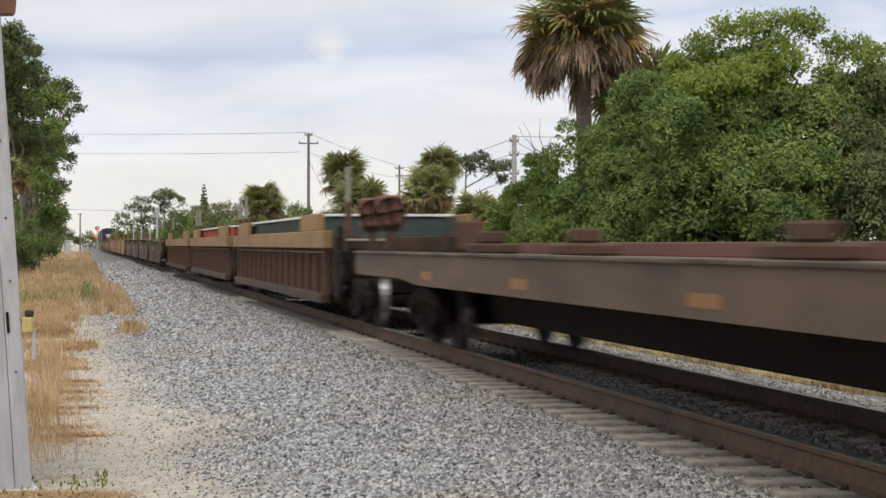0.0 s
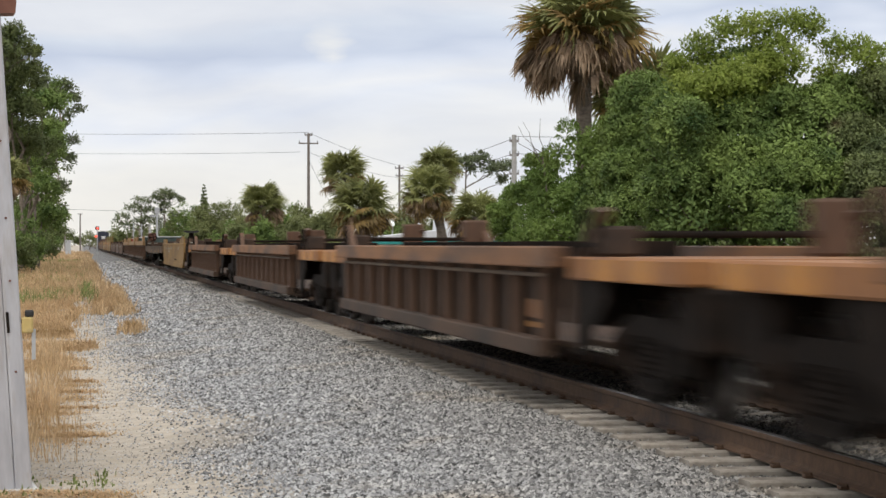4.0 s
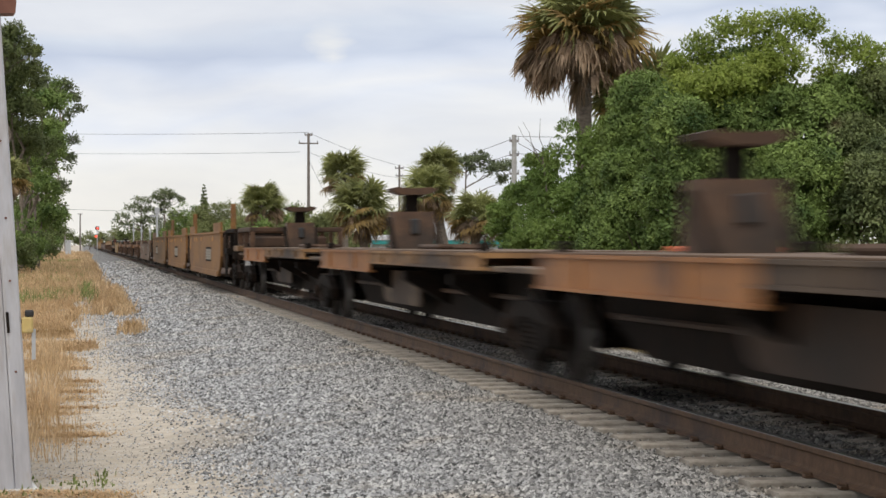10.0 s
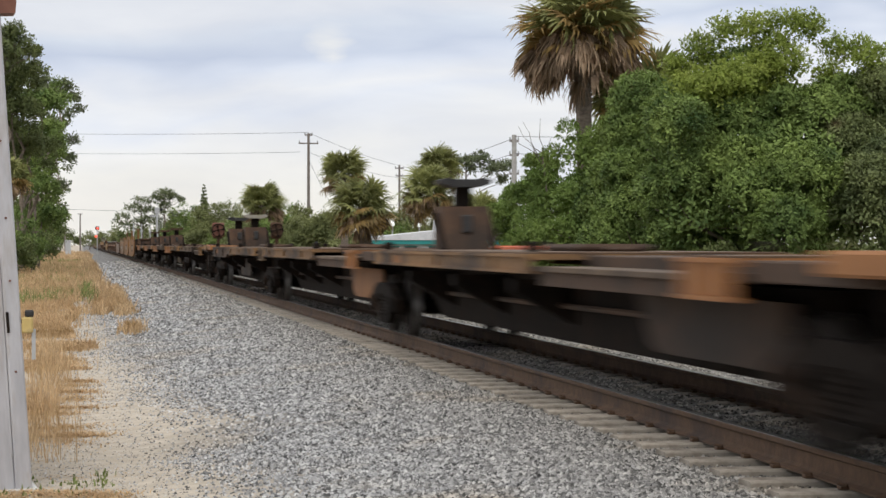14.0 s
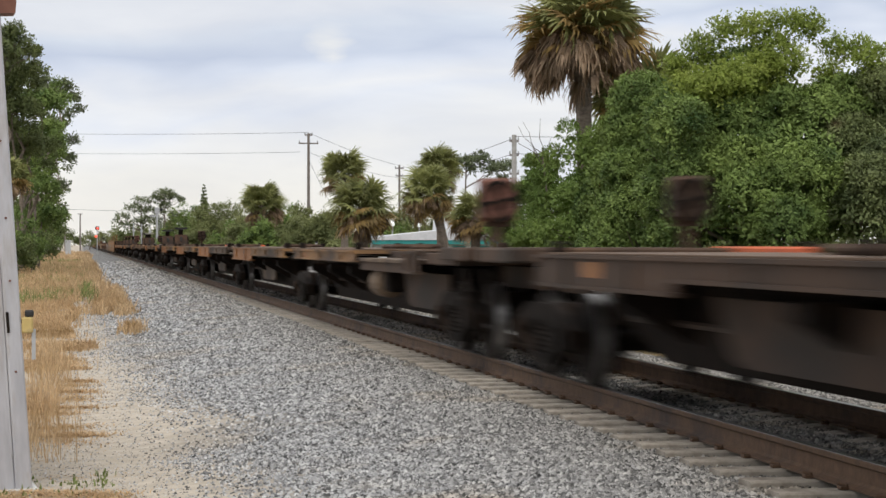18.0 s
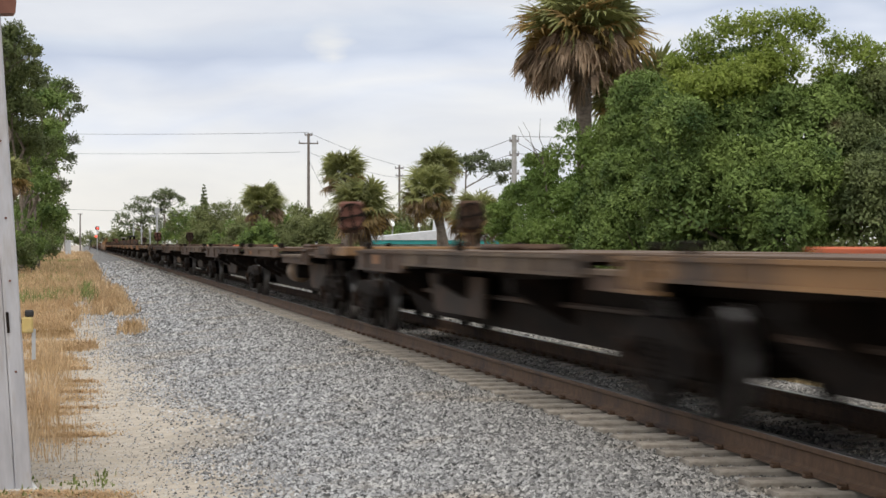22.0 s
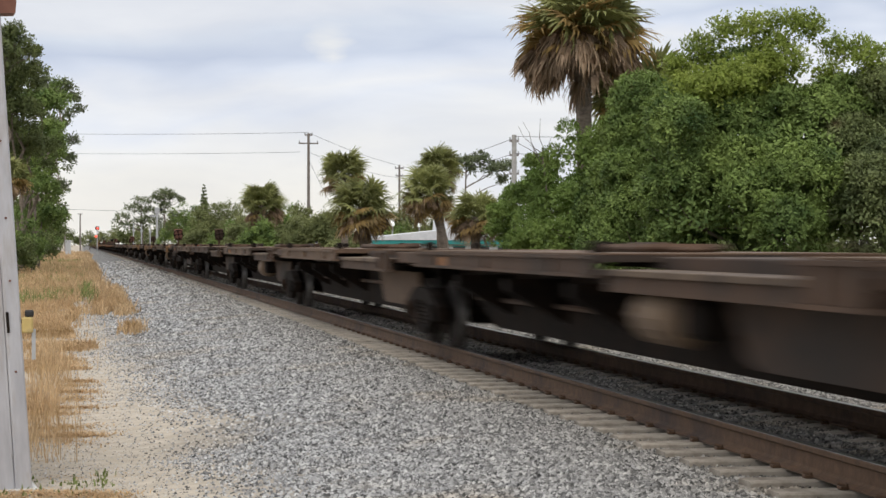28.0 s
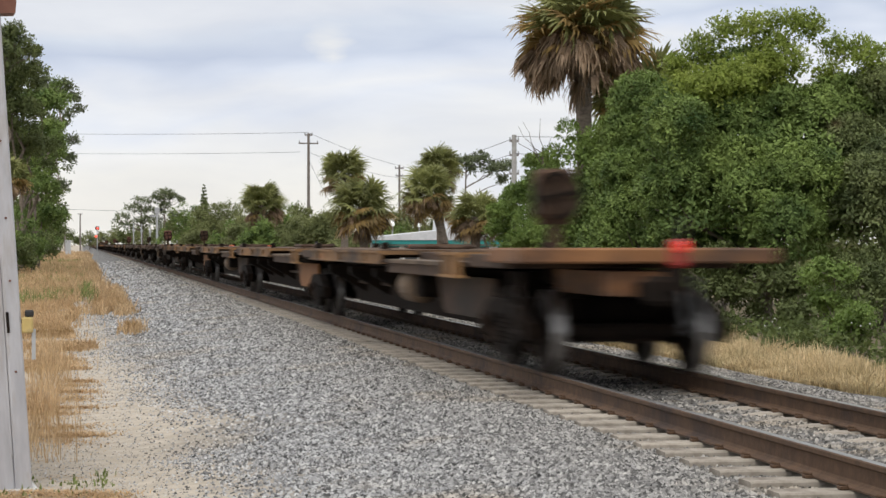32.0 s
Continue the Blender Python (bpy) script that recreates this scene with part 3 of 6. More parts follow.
def build_grass():
    rng = np.random.default_rng(8)
    # dry strip beside the stone
    xs, ys, hs = [], [], []
    for y0, y1, n, w in ((13.0, 18.0, 26000, 1.2), (18.0, 24.0, 30000, 1.5), (24.0, 32.0, 40000, 2.0), (32.0, 42.0, 34000, 2.8), (42.0, 56.0, 32000, 3.4), (56.0, 80.0, 30000, 4.0), (80.0, 170.0, 30000, 5.0), (170.0, 420.0, 14000, 7.0)):
        y = rng.uniform(y0, y1, n)
        x = np.array([grass_edge(b) for b in y]) - rng.random(n) ** 1.25 * w
        patch = np.array([noise2(a * 0.8, b * 0.45, 1.0, 21.0) + 0.5 * noise2(a, b, 2.2, 4.0) for a, b in zip(x, y)])
        cut = np.interp(y, [14, 24, 34, 60, 100], [0.14, 0.08, -0.02, -0.08, -0.22])
        x = x + rng.normal(0, 0.13, n)
        k = rng.random(n) < np.clip((patch - cut) * 1.7 + 0.26, 0.05, 1.0)
        worn = (np.abs(x - 0.1 - 0.12 * np.sin(y * 0.4)) < 0.27) & (y > 36) & (y < 80)
        k &= ~(worn & (rng.random(n) < 0.88))
        hh = (0.06 + 0.11 * rng.random(n)) * np.interp(y, [14, 22, 34, 60, 90], [0.5, 0.55, 0.9, 1.5, 2.2]) * np.clip(0.75 + 1.5 * (patch - cut) + 0.9 * np.array([noise2(a, b, 1.7, 33.0) for a, b in zip(x, y)]), 0.25, 2.4)
        xs.append(x[k]), ys.append(y[k]), hs.append(hh[k])
    x, y, h = np.concatenate(xs), np.concatenate(ys), np.concatenate(hs)
    blades("dry_grass", "dry tan grass along the edge of the stone", x, y, h, M["drygrass"], 4, lean=1.0, width=0.006, flat=np.interp(y, [14, 22, 34, 60], [0.35, 0.45, 0.8, 1.0]))
    n = 22000
    y = 60 + 150 * rng.random(n) ** 1.3
    x = 0.5 - 4.2 * rng.random(n)
    patch = np.array([noise2(a * 0.7, b * 0.12, 1.0, 41.0) for a, b in zip(x, y)])
    k = rng.random(n) < np.clip(0.35 + 2.2 * patch, 0.02, 1.0)
    blades("green_weeds", "olive weeds among the dry grass", x[k], y[k], 0.12 + 0.3 * rng.random(int(k.sum())), M["greengrass"], 44, lean=0.9, width=0.008)
    # single tufts out on the stone
    n = 2600
    k = rng.integers(0, 9, n)
    tx, ty = np.array([0.98, 1.0, 1.0, 1.0, 1.1, 1.0, 1.05, 1.1, 1.15])[k], np.array([40.3, 52.0, 50.0, 60.0, 64.0, 56.0, 55.0, 68.0, 75.0])[k]
    blades("dry_tufts", "dry tan grass tufts on the stone", tx + rng.normal(0, 0.12, n), ty + rng.normal(0, 0.9, n), 0.06 + 0.12 * rng.random(n) * np.where(ty > 30, 2.0, 0.7), M["drygrass"], 24, lean=1.0, width=0.01)
    n = 1500
    y = 16.5 + 17 * rng.random(n)
    x = np.interp(y, [16, 24, 34], [-0.42, -0.4, -0.5]) + rng.normal(0, 0.17, n)
    blades("tall_dry_stems", "thin upright dry stems beside the shed", x, y, 0.1 + 0.3 * rng.random(n) ** 1.5, M["drygrass"], 25, lean=0.6, width=0.0035)
    # green sprigs on the sand
    n = 260
    cx, cy = rng.choice([-0.55, -0.42, -0.05, 0.15, -0.6], n), rng.choice([14.9, 15.6, 15.2, 15.0, 14.4], n)
    blades("green_sprigs", "small green weeds on the sand", cx + rng.normal(0, 0.07, n), cy + rng.normal(0, 0.12, n), 0.015 + 0.04 * rng.random(n), M["greengrass"], 9, lean=1.0, width=0.008)
    # strip beyond the track
    y = np.concatenate([rng.uniform(21, 34, 60000), rng.uniform(34, 60, 40000), rng.uniform(60, 130, 16000)])
    n = len(y)
    x = 8.2 + 0.45 * np.array([noise2(0, b, 0.3, 2.0) for b in y]) + rng.random(n) ** 1.1 * 2.3
    tuft = np.array([noise2(a, b, 1.3, 6.0) + 0.6 * noise2(a, b, 3.4, 12.0) for a, b in zip(x, y)])
    h = (0.06 + 0.26 * rng.random(n) * np.clip((x - 7.9) / 1.2, 0.2, 1)) * np.clip(1 + 0.8 * tuft, 0.3, 2.2)
    blades("roadside_grass", "tall dry straw grass beyond the track", x, y, h, M["straw"], 14, lean=1.0, width=0.0055)
    n = 26000
    y = rng.uniform(22, 110, n)
    x = 9.9 + rng.random(n) * 2.4
    h = (0.12 + 0.28 * rng.random(n)) * (1 + 0.9 * np.array([noise2(a, b, 1.1, 16.0) for a, b in zip(x, y)]))
    k = slice(0, 1500)
    low = [(a, b, 0.05 + c * 0.45, 0.14 + c * 0.5) for a, b, c in zip(x[k] + 0.25, y[k], h[k])]
    tagged(new("tall_weeds", quads("tall_weeds", leaf_quads(low, 42000, 0.1, 15, 0.3, squash=0.9, sprig=0.03), M["weed"])), "leafy green weeds under the trees", "weeds", kind="stuff")
    # small white wildflowers among the weeds
    n = 45
    y, x = rng.uniform(24, 50, n), 9.6 + rng.random(n) * 1.6
    c = np.stack([x, y, ground_z(10, 30) + 0.45 + 0.3 * rng.random(n)], 1)
    d = np.array([(-1, 0, 0), (0, 0, -1), (1, 0, 0), (0, 0, 1)]) * 0.014
    tagged(new("wildflowers", quads("wildflowers", c[:, None] + d[None], M["white"])), "small white wildflowers in the weeds", "flowers", kind="stuff")


build_grass()


def lumps(lobes, per, seed, spread=0.85, size=(0.28, 0.5)):
    """Breaks big lobes into many small clumps near their surface."""
    rng = np.random.default_rng(seed)
    out = []
    for x, y, z, r in lobes:
        for _ in range(max(3, int(per * r * r))):
            d = rng.normal(size=3)
            d /= np.linalg.norm(d)
            if d[2] < -0.55:
                d[2] *= -0.3
            q = r * spread * rng.uniform(0.62, 1.26)
            out.append((x + d[0] * q, y + d[1] * q, max(0.2, z + d[2] * q), rng.uniform(*size)))
    return out


def limb(s, p, q, r0, r1, rng, bend=0.12, n=5, sides=7):
    """A crooked tapered limb."""
    p, q = Vector(p), Vector(q)
    ln = (q - p).length
    last = p
    for k in range(1, n + 1):
        t = k / n
        nxt = p.lerp(q, t) + Vector((rng.uniform(-1, 1), rng.uniform(-1, 1), rng.uniform(-0.5, 0.5))) * ln * bend * (0.6 if k < n else 0)
        s.rod(last, nxt, r0 + (r1 - r0) * (k - 1) / n, r0 + (r1 - r0) * t, sides, caps=False)
        last = nxt
    return s


def broad_tree(name, label, foot, lobes, count, size, material, seed, per=6.0, trunk=0.16, clump=(0.28, 0.5), sprig=0.06, hollow=0.35, extra=None):
    """A broad-leaved tree: trunk, limbs out to its lobes and a crown of single leaves."""
    rng = random.Random(seed)
    t = base(name, label, "tree", foot)
    o = Vector(foot)
    low = [(x - foot[0], y - foot[1], z - foot[2], r) for x, y, z, r in lobes]
    fork = Vector((0, 0, min(1.2, 0.3 * max(l[2] for l in low))))
    s = Shape()
    limb(s, (0, 0, -0.1), fork, trunk, trunk * 0.8, rng, 0.05, 3, 9)
    part("trunk", s, M["bark"], t)
    for x, y, z, r in low:
        s = Shape()
        limb(s, fork, (x, y, z), trunk * 0.5, trunk * 0.16, rng)
        for _ in range(4):
            d = Vector((rng.uniform(-1, 1), rng.uniform(-1, 1), rng.uniform(-0.2, 1))) * r * 0.8
            limb(s, (x, y, z), (x + d[0], y + d[1], z + d[2]), trunk * 0.16, 0.008, rng, 0.12, 3, 5)
        part("limb", s, M["bark"], t)
    small = lumps(low, per, seed, size=clump)
    core = [(x, y, z, r * 0.68) for x, y, z, r in low]
    v = leaf_quads(small, int(count * 0.9), size, seed + 1, hollow, sprig=sprig)
    w = leaf_quads(core, int(count * 0.1), size * 1.5, seed + 2, 0.3)
    part("crown", quads("crown", np.concatenate([v, w]), material), None, t, "dense leafy crown")
    if extra:
        v = leaf_quads([(x - foot[0], y - foot[1], z - foot[2], r) for x, y, z, r in extra[0]], extra[1], size * 1.1, seed + 5, 0.15, sprig=0.06)
        part("young_foliage", quads("young_foliage", v, extra[2]), None, t, "paler yellow-green young leaves")
    return t


def fan_mesh(name, material, r, dead, seed):
    """A palm fan: a stalk and many narrow folded fingers, spread round its tip."""
    rng = random.Random(seed)
    s = Shape()
    stalk = r * 0.95
    s.rod((0, 0, 0), (0, stalk, -0.02 * r), 0.018, 0.011, 5, caps=False)
    n = 33 if not dead else 19
    spread = radians(140 if not dead else 110)
    for k in range(n):
        a = -spread + 2 * spread * k / (n - 1) + rng.uniform(-0.06, 0.06)
        ln = r * (0.7 + 0.3 * math.cos(a * 0.6)) * rng.uniform(0.8, 1.1)
        w = r * 0.05
        d = Vector((math.sin(a), math.cos(a), 0))
        sd = Vector((math.cos(a), -math.sin(a), 0))
        o = Vector((0, stalk, -0.02 * r))
        sag = (0.3 + 0.25 * abs(a)) * rng.uniform(0.2, 1.3) * r
        m1 = o + d * ln * 0.5 + Vector((0, 0, 0.1 * r * math.cos(a) - sag * 0.08))
        m2 = o + d * ln * 0.8 + Vector((0, 0, -sag * 0.3))
        tip = o + d * ln * 0.95 + Vector((0, 0, -sag * 0.75))
        up = Vector((0, 0, w * 0.6))
        s.add([o, m1 - sd * w - up, m1 + up * 0.3, m1 + sd * w - up, m2 - sd * w * 0.6, m2 + sd * w * 0.6, tip], [(0, 1, 2), (0, 2, 3), (1, 4, 5, 3), (4, 6, 5)])
    me = s.mesh(name, material)
    return me


def hanging_fan(name, material, r, el, seed):
    """A dead fan: a stalk at its angle and a folded bundle of ragged fingers hanging from its tip."""
    rng = random.Random(seed)
    s = Shape()
    ln0 = r * rng.uniform(0.75, 1.0)
    o = Vector((rng.uniform(-0.1, 0.1) * r, math.cos(el) * ln0, math.sin(el) * ln0))
    s.rod((0, 0, 0), o, 0.018, 0.011, 5, caps=False)
    fold = rng.uniform(0.3, 0.75)
    for k in range(42):
        a = rng.uniform(-1.3, 1.3)
        reach = 0.75 * math.cos(el) * rng.uniform(0.4, 1.2)
        d = Vector((math.sin(a) * fold, math.cos(a) * fold * rng.uniform(-0.2, 0.5) + reach, -1.0)).normalized()
        sd = Vector((math.cos(a * 1.4 + rng.uniform(-0.6, 0.6)), math.sin(a * 1.4), rng.uniform(-0.2, 0.2))).normalized()
        ln, w = r * rng.uniform(0.4, 0.95), r * rng.uniform(0.013, 0.036)
        out = Vector((math.sin(a), math.cos(a), 0)) * r * rng.uniform(0.05, 0.22)
        m1, m2 = o + d * ln * 0.35 + out, o + d * ln * 0.72 + out * 0.9
        tip = o + d * ln + out * rng.uniform(-0.6, 0.8)
        up = Vector((0, w * 0.5, 0))
        s.add([o, m1 - sd * w - up, m1 + up * 0.4, m1 + sd * w - up, m2 - sd * w * 0.7, m2 + sd * w * 0.7, tip], [(0, 1, 2), (0, 2, 3), (1, 4, 5, 3), (4, 6, 5)])
    return s.mesh(name, material)


FANS = {}
HANG = (0.35, 0.0, -0.3, -0.6, -0.9, -1.2, -1.45)


def fan(kind, r, k):
    key = (kind, round(r, 2), k)
    if key not in FANS:
        if kind == "dead":
            FANS[key] = hanging_fan("frond", M["frond_dead"], r, HANG[k], 7 * k + len(FANS))
        else:
            FANS[key] = fan_mesh("frond", M[{"green": "frond", "yellow": "frond_yellow"}[kind]], r, False, 10 * k + len(FANS))
    return FANS[key]


def sabal(label, foot, lean, height, r, counts, seed, trunk_r=0.2, bands=((-0.1, 1.3), (-0.6, 0.1), (1, 5)), hanging=0):
    """A cabbage palm: ringed trunk, green fans above, yellowing ones and a skirt of dead hanging fans below."""
    rng = random.Random(seed)
    p = base("cabbage_palm", label, "palm tree", foot, "cabbage palms")
    top = Vector((lean[0], lean[1], height))
    s = Shape()
    prev, n = Vector((0, 0, -0.2)), 26
    for k in range(1, n + 1):
        t = k / n
        q = Vector((lean[0] * t * t, lean[1] * t * t, -0.2 + (height + 0.2) * t))
        rr = trunk_r * (1.25 if k < 3 else 1.0) * (1 + 0.05 * rng.uniform(-1, 1))
        s.rod(prev, q, rr * 1.02, rr * 0.98, 10, caps=False)
        prev = q
    part("trunk", s, M["bark"], p, "ringed grey-brown trunk")
    green, yellow, dead = counts
    for kind, n, lo, hi in (("green", green, *bands[0]), ("yellow", yellow, *bands[1]), ("dead", dead, *bands[2]), ("dead", hanging, 6, 6)):
        for k in range(n):
            az = k * 2.4 + rng.uniform(-0.4, 0.4)
            if kind == "dead":
                me = fan(kind, r * rng.choice([0.75, 0.9, 1.0, 1.15]), min(rng.randint(lo, hi), rng.randint(lo, hi)))
                turn = Euler((rng.uniform(-0.12, 0.12), rng.uniform(-0.15, 0.15), az)).to_matrix().to_4x4()
            else:
                me = fan(kind, r * rng.choice([0.9, 1.0, 1.1]), rng.randrange(2))
                el = lo + (hi - lo) * (k + rng.random()) / n
                turn = Euler((0, 0, az)).to_matrix().to_4x4() @ Euler((el, rng.uniform(-0.6, 0.6), 0)).to_matrix().to_4x4()
            o = part("frond", me, None, p)
            drop = {"green": 0.0, "yellow": 0.1, "dead": 0.16}[kind] * r
            o.matrix_local = Matrix.Translation(top + Vector((0, 0, 0.12 * r - drop - rng.random() * 0.3 * r))) @ turn
    return p


def pine(name, label, foot, height, clumps, seed, count=5000, size=0.35, trunk=0.16, fork=0.45):
    """A slash pine: bare crooked trunk, limbs, and flat clumps of needles at their ends."""
    rng = random.Random(seed)
    t = base(name, label, "tree", foot)
    s = Shape()
    limb(s, (0, 0, -0.2), (0, 0, height * 0.93), trunk, trunk * 0.35, rng, 0.02, 8, 8)
    part("trunk", s, M["bark"], t)
    for x, y, z, r in clumps:
        s = Shape()
        limb(s, (0, 0, max(height * fork, z - 0.35 * math.hypot(x, y) - 0.6)), (x, y, z), trunk * 0.4, trunk * 0.12, rng, 0.1)
        part("limb", s, M["bark"], t)
    v = leaf_quads(clumps, count, size, seed, 0.25, squash=0.55, droop=0.0, sprig=size * 0.5)
    part("crown", quads("crown", v, M["needle"]), None, t, "flat clumps of dark green needles")
    return t


# ---- trees and shrubs ----
broad_tree("broadleaf_tree", "large bushy green broadleaf tree beyond the track", (14.6, 42.0, 0.0),
           [(14.8, 41.0, 3.0, 2.0), (13.7, 42.2, 3.4, 1.9), (15.1, 42.0, 4.3, 1.35), (16.2, 41.9, 4.5, 1.0), (14.2, 43.2, 4.3, 1.15),
            (13.4, 45.4, 3.8, 1.3), (12.6, 45.5, 2.6, 1.5), (12.9, 41.2, 2.1, 1.3), (14.1, 39.4, 1.9, 1.3), (12.4, 44.0, 1.3, 1.2), (13.6, 42.0, 1.2, 1.2), (12.8, 45.6, 4.15, 0.75), (13.5, 45.0, 4.8, 0.75)],
           300000, 0.084, M["leaf"], 31, per=2.9, trunk=0.2, clump=(0.34, 0.8), sprig=0.04, hollow=0.84,
           extra=([(14.8, 42.0, 6.0, 0.5), (14.35, 42.1, 6.35, 0.34), (14.7, 42.0, 6.55, 0.3), (15.6, 41.9, 6.45, 0.36), (15.2, 41.9, 6.5, 0.34), (16.2, 41.8, 5.9, 0.4), (13.8, 43.2, 5.8, 0.45), (13.2, 43.4, 5.5, 0.45), (16.75, 41.0, 5.75, 0.3),
                   (14.9, 41.5, 5.5, 0.55), (16.4, 40.8, 5.6, 0.3), (13.2, 42.2, 4.9, 0.7), (13.8, 41.5, 5.1, 0.7), (12.9, 43.2, 4.5, 0.6), (14.4, 41.8, 5.4, 0.5), (15.9, 41.6, 5.3, 0.4), (13.5, 43.0, 5.1, 0.55), (16.6, 41.5, 6.0, 0.26), (17.1, 41.6, 5.5, 0.26), (13.4, 43.0, 6.05, 0.36), (13.95, 42.8, 6.4, 0.36), (12.95, 43.2, 5.65, 0.36), (14.3, 42.4, 6.6, 0.26)], 26000, M["leaf_lime"]))
broad_tree("broadleaf_tree", "dark bronze-green tree leaning against the bushy tree", (17.0, 41.2, 0.0),
           [(16.5, 41.4, 3.5, 1.55), (17.0, 40.2, 2.3, 1.3), (17.7, 44.0, 3.0, 1.6), (15.6, 39.0, 2.2, 1.15), (16.9, 41.2, 4.7, 0.7), (17.6, 42.0, 4.8, 0.95)],
           140000, 0.082, M["leaf_olive"], 35, per=3.4, trunk=0.16, clump=(0.3, 0.66), sprig=0.04, hollow=0.84)
broad_tree("broadleaf_tree", "rounded green broadleaf tree below the tall palm", (12.4, 48.4, 0.0),
           [(12.25, 48.6, 3.75, 0.9), (12.9, 48.5, 4.2, 0.75), (11.8, 48.7, 2.6, 1.1), (12.5, 47.5, 2.6, 1.1), (11.6, 46.7, 1.9, 1.0), (13.3, 47.4, 3.4, 0.8), (11.9, 48.0, 1.1, 1.1), (12.9, 49.5, 1.6, 1.2)],
           66000, 0.085, M["leaf_mid"], 32, per=12, clump=(0.2, 0.42), trunk=0.13, sprig=0.025, hollow=0.65)
broad_tree("broadleaf_shrub", "lighter green shrub at the end of the hedge", (12.0, 55.2, 0.0),
           [(12.2, 54.7, 2.9, 0.85), (12.6, 54.6, 3.5, 0.6), (12.0, 56.4, 2.5, 0.55), (12.1, 53.7, 1.8, 0.75), (12.0, 57.0, 1.9, 0.4), (12.4, 55.5, 1.1, 0.9)],
           38000, 0.085, M["leaf_mid"], 33, per=14, clump=(0.18, 0.36), trunk=0.1, sprig=0.025, hollow=0.6)
for foot, lobes, seed in (((13.1, 34.0, 0.1), [(13.1, 34.0, 1.15, 0.42), (13.0, 34.2, 0.75, 0.4)], 41), ((11.9, 30.2, 0.1), [(11.9, 30.2, 0.45, 0.36), (12.2, 30.6, 0.35, 0.3)], 42)):
    tagged(broad_tree("bush", "fresh green bush under the tree", foot, lobes, 3600, 0.075, M["leaf_mid"], seed, per=14, clump=(0.12, 0.22), trunk=0.03), category="bush")
# Shade under the canopy is put into these shrubs' darker leaf colour.
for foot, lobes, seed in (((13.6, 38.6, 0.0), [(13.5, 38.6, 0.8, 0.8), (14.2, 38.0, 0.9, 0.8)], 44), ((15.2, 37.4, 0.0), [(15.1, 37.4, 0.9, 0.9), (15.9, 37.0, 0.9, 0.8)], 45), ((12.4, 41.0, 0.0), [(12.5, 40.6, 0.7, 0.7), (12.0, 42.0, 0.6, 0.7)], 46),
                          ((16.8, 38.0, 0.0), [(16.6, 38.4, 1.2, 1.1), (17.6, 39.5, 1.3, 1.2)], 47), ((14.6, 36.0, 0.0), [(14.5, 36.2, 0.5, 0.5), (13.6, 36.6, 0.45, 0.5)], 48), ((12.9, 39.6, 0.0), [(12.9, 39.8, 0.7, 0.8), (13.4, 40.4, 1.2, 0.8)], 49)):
    tagged(broad_tree("undergrowth_shrub", "undergrowth shrub beneath the trees, canopy shade put into its leaves", foot, lobes, 7500, 0.09, M["leaf_dark"], seed, per=8, clump=(0.18, 0.34), trunk=0.05), category="shrub", group="undergrowth shrubs")

sabal("tall cabbage palm with a shaggy brown skirt of dead fronds", (12.75, 50.5, 0.0), (-0.12, 0.0), 7.1, 1.02, (34, 20, 150), 5, 0.21, ((0.15, 1.35), (-0.3, 0.6), (0, 3)), 3)
sabal("dark cabbage palm half hidden behind the tree", (14.75, 52.2, 0.0), (0.05, 0.0), 5.3, 0.95, (34, 2, 22), 6, 0.2)
sabal("slanting cabbage palm beside the white building", (15.7, 86.6, 0.0), (-0.85, 0.0), 4.0, 0.78, (30, 20, 18), 7, 0.2, ((-0.35, 1.35), (-0.9, -0.1), (1, 6)))
sabal("tall greyish cabbage palm behind the slanting palm", (16.95, 95.4, 0.0), (-0.2, 0.0), 5.35, 0.72, (30, 3, 30), 17, 0.2, ((-0.1, 1.35), (-0.7, 0.0), (0, 5)))
sabal("cabbage palm with green and yellow fronds", (13.4, 104.0, 0.0), (-0.05, 0.0), 5.4, 0.8, (32, 9, 8), 8, 0.2, ((-0.4, 1.35), (-0.8, 0.1), (2, 6)))
sabal("cabbage palm with drooping yellow-brown fronds", (12.65, 91.2, 0.0), (-0.1, 0.0), 3.45, 0.86, (36, 18, 26), 9, 0.2, ((-0.3, 1.35), (-1.0, -0.1), (2, 6)), 6)
sabal("squat cabbage palm with hanging brown fronds", (13.25, 150.0, 0.0), (0.0, 0.0), 4.75, 1.05, (34, 4, 36), 10, 0.24, ((-0.35, 1.35), (-0.8, 0.0), (2, 6)))
sabal("small cabbage palm with brown lower fronds", (14.05, 72.0, 0.0), (0.0, 0.0), 2.75, 0.6, (22, 14, 40), 12, 0.18)

pine("slash_pine", "tall slash pine with flat-topped crown", (9.6, 333.5, 0.0), 8.9,
     [(-3.2, 0, 6.2, 1.2), (-1.4, 0.5, 7.6, 1.5), (0.0, 0, 8.7, 1.6), (1.1, 0.5, 7.1, 1.5), (-2.3, 0, 4.8, 1.4), (0.0, -0.6, 5.3, 1.8), (2.3, 0, 5.7, 1.4), (-4.0, 0, 5.4, 0.8)], 51, 3600, 0.34, 0.2)
pine("slash_pine", "slash pine with a leaning open crown", (13.3, 332.9, 0.0), 10.2,
     [(0.0, 0, 9.9, 1.6), (-1.4, 0, 9.1, 1.3), (1.4, 0.4, 9.4, 1.2), (2.7, 0, 9.0, 0.6), (0.0, 0, 8.1, 1.2), (1.0, 0, 6.5, 1.1), (-0.8, 0, 7.0, 0.9)], 52, 3000, 0.34, 0.2)
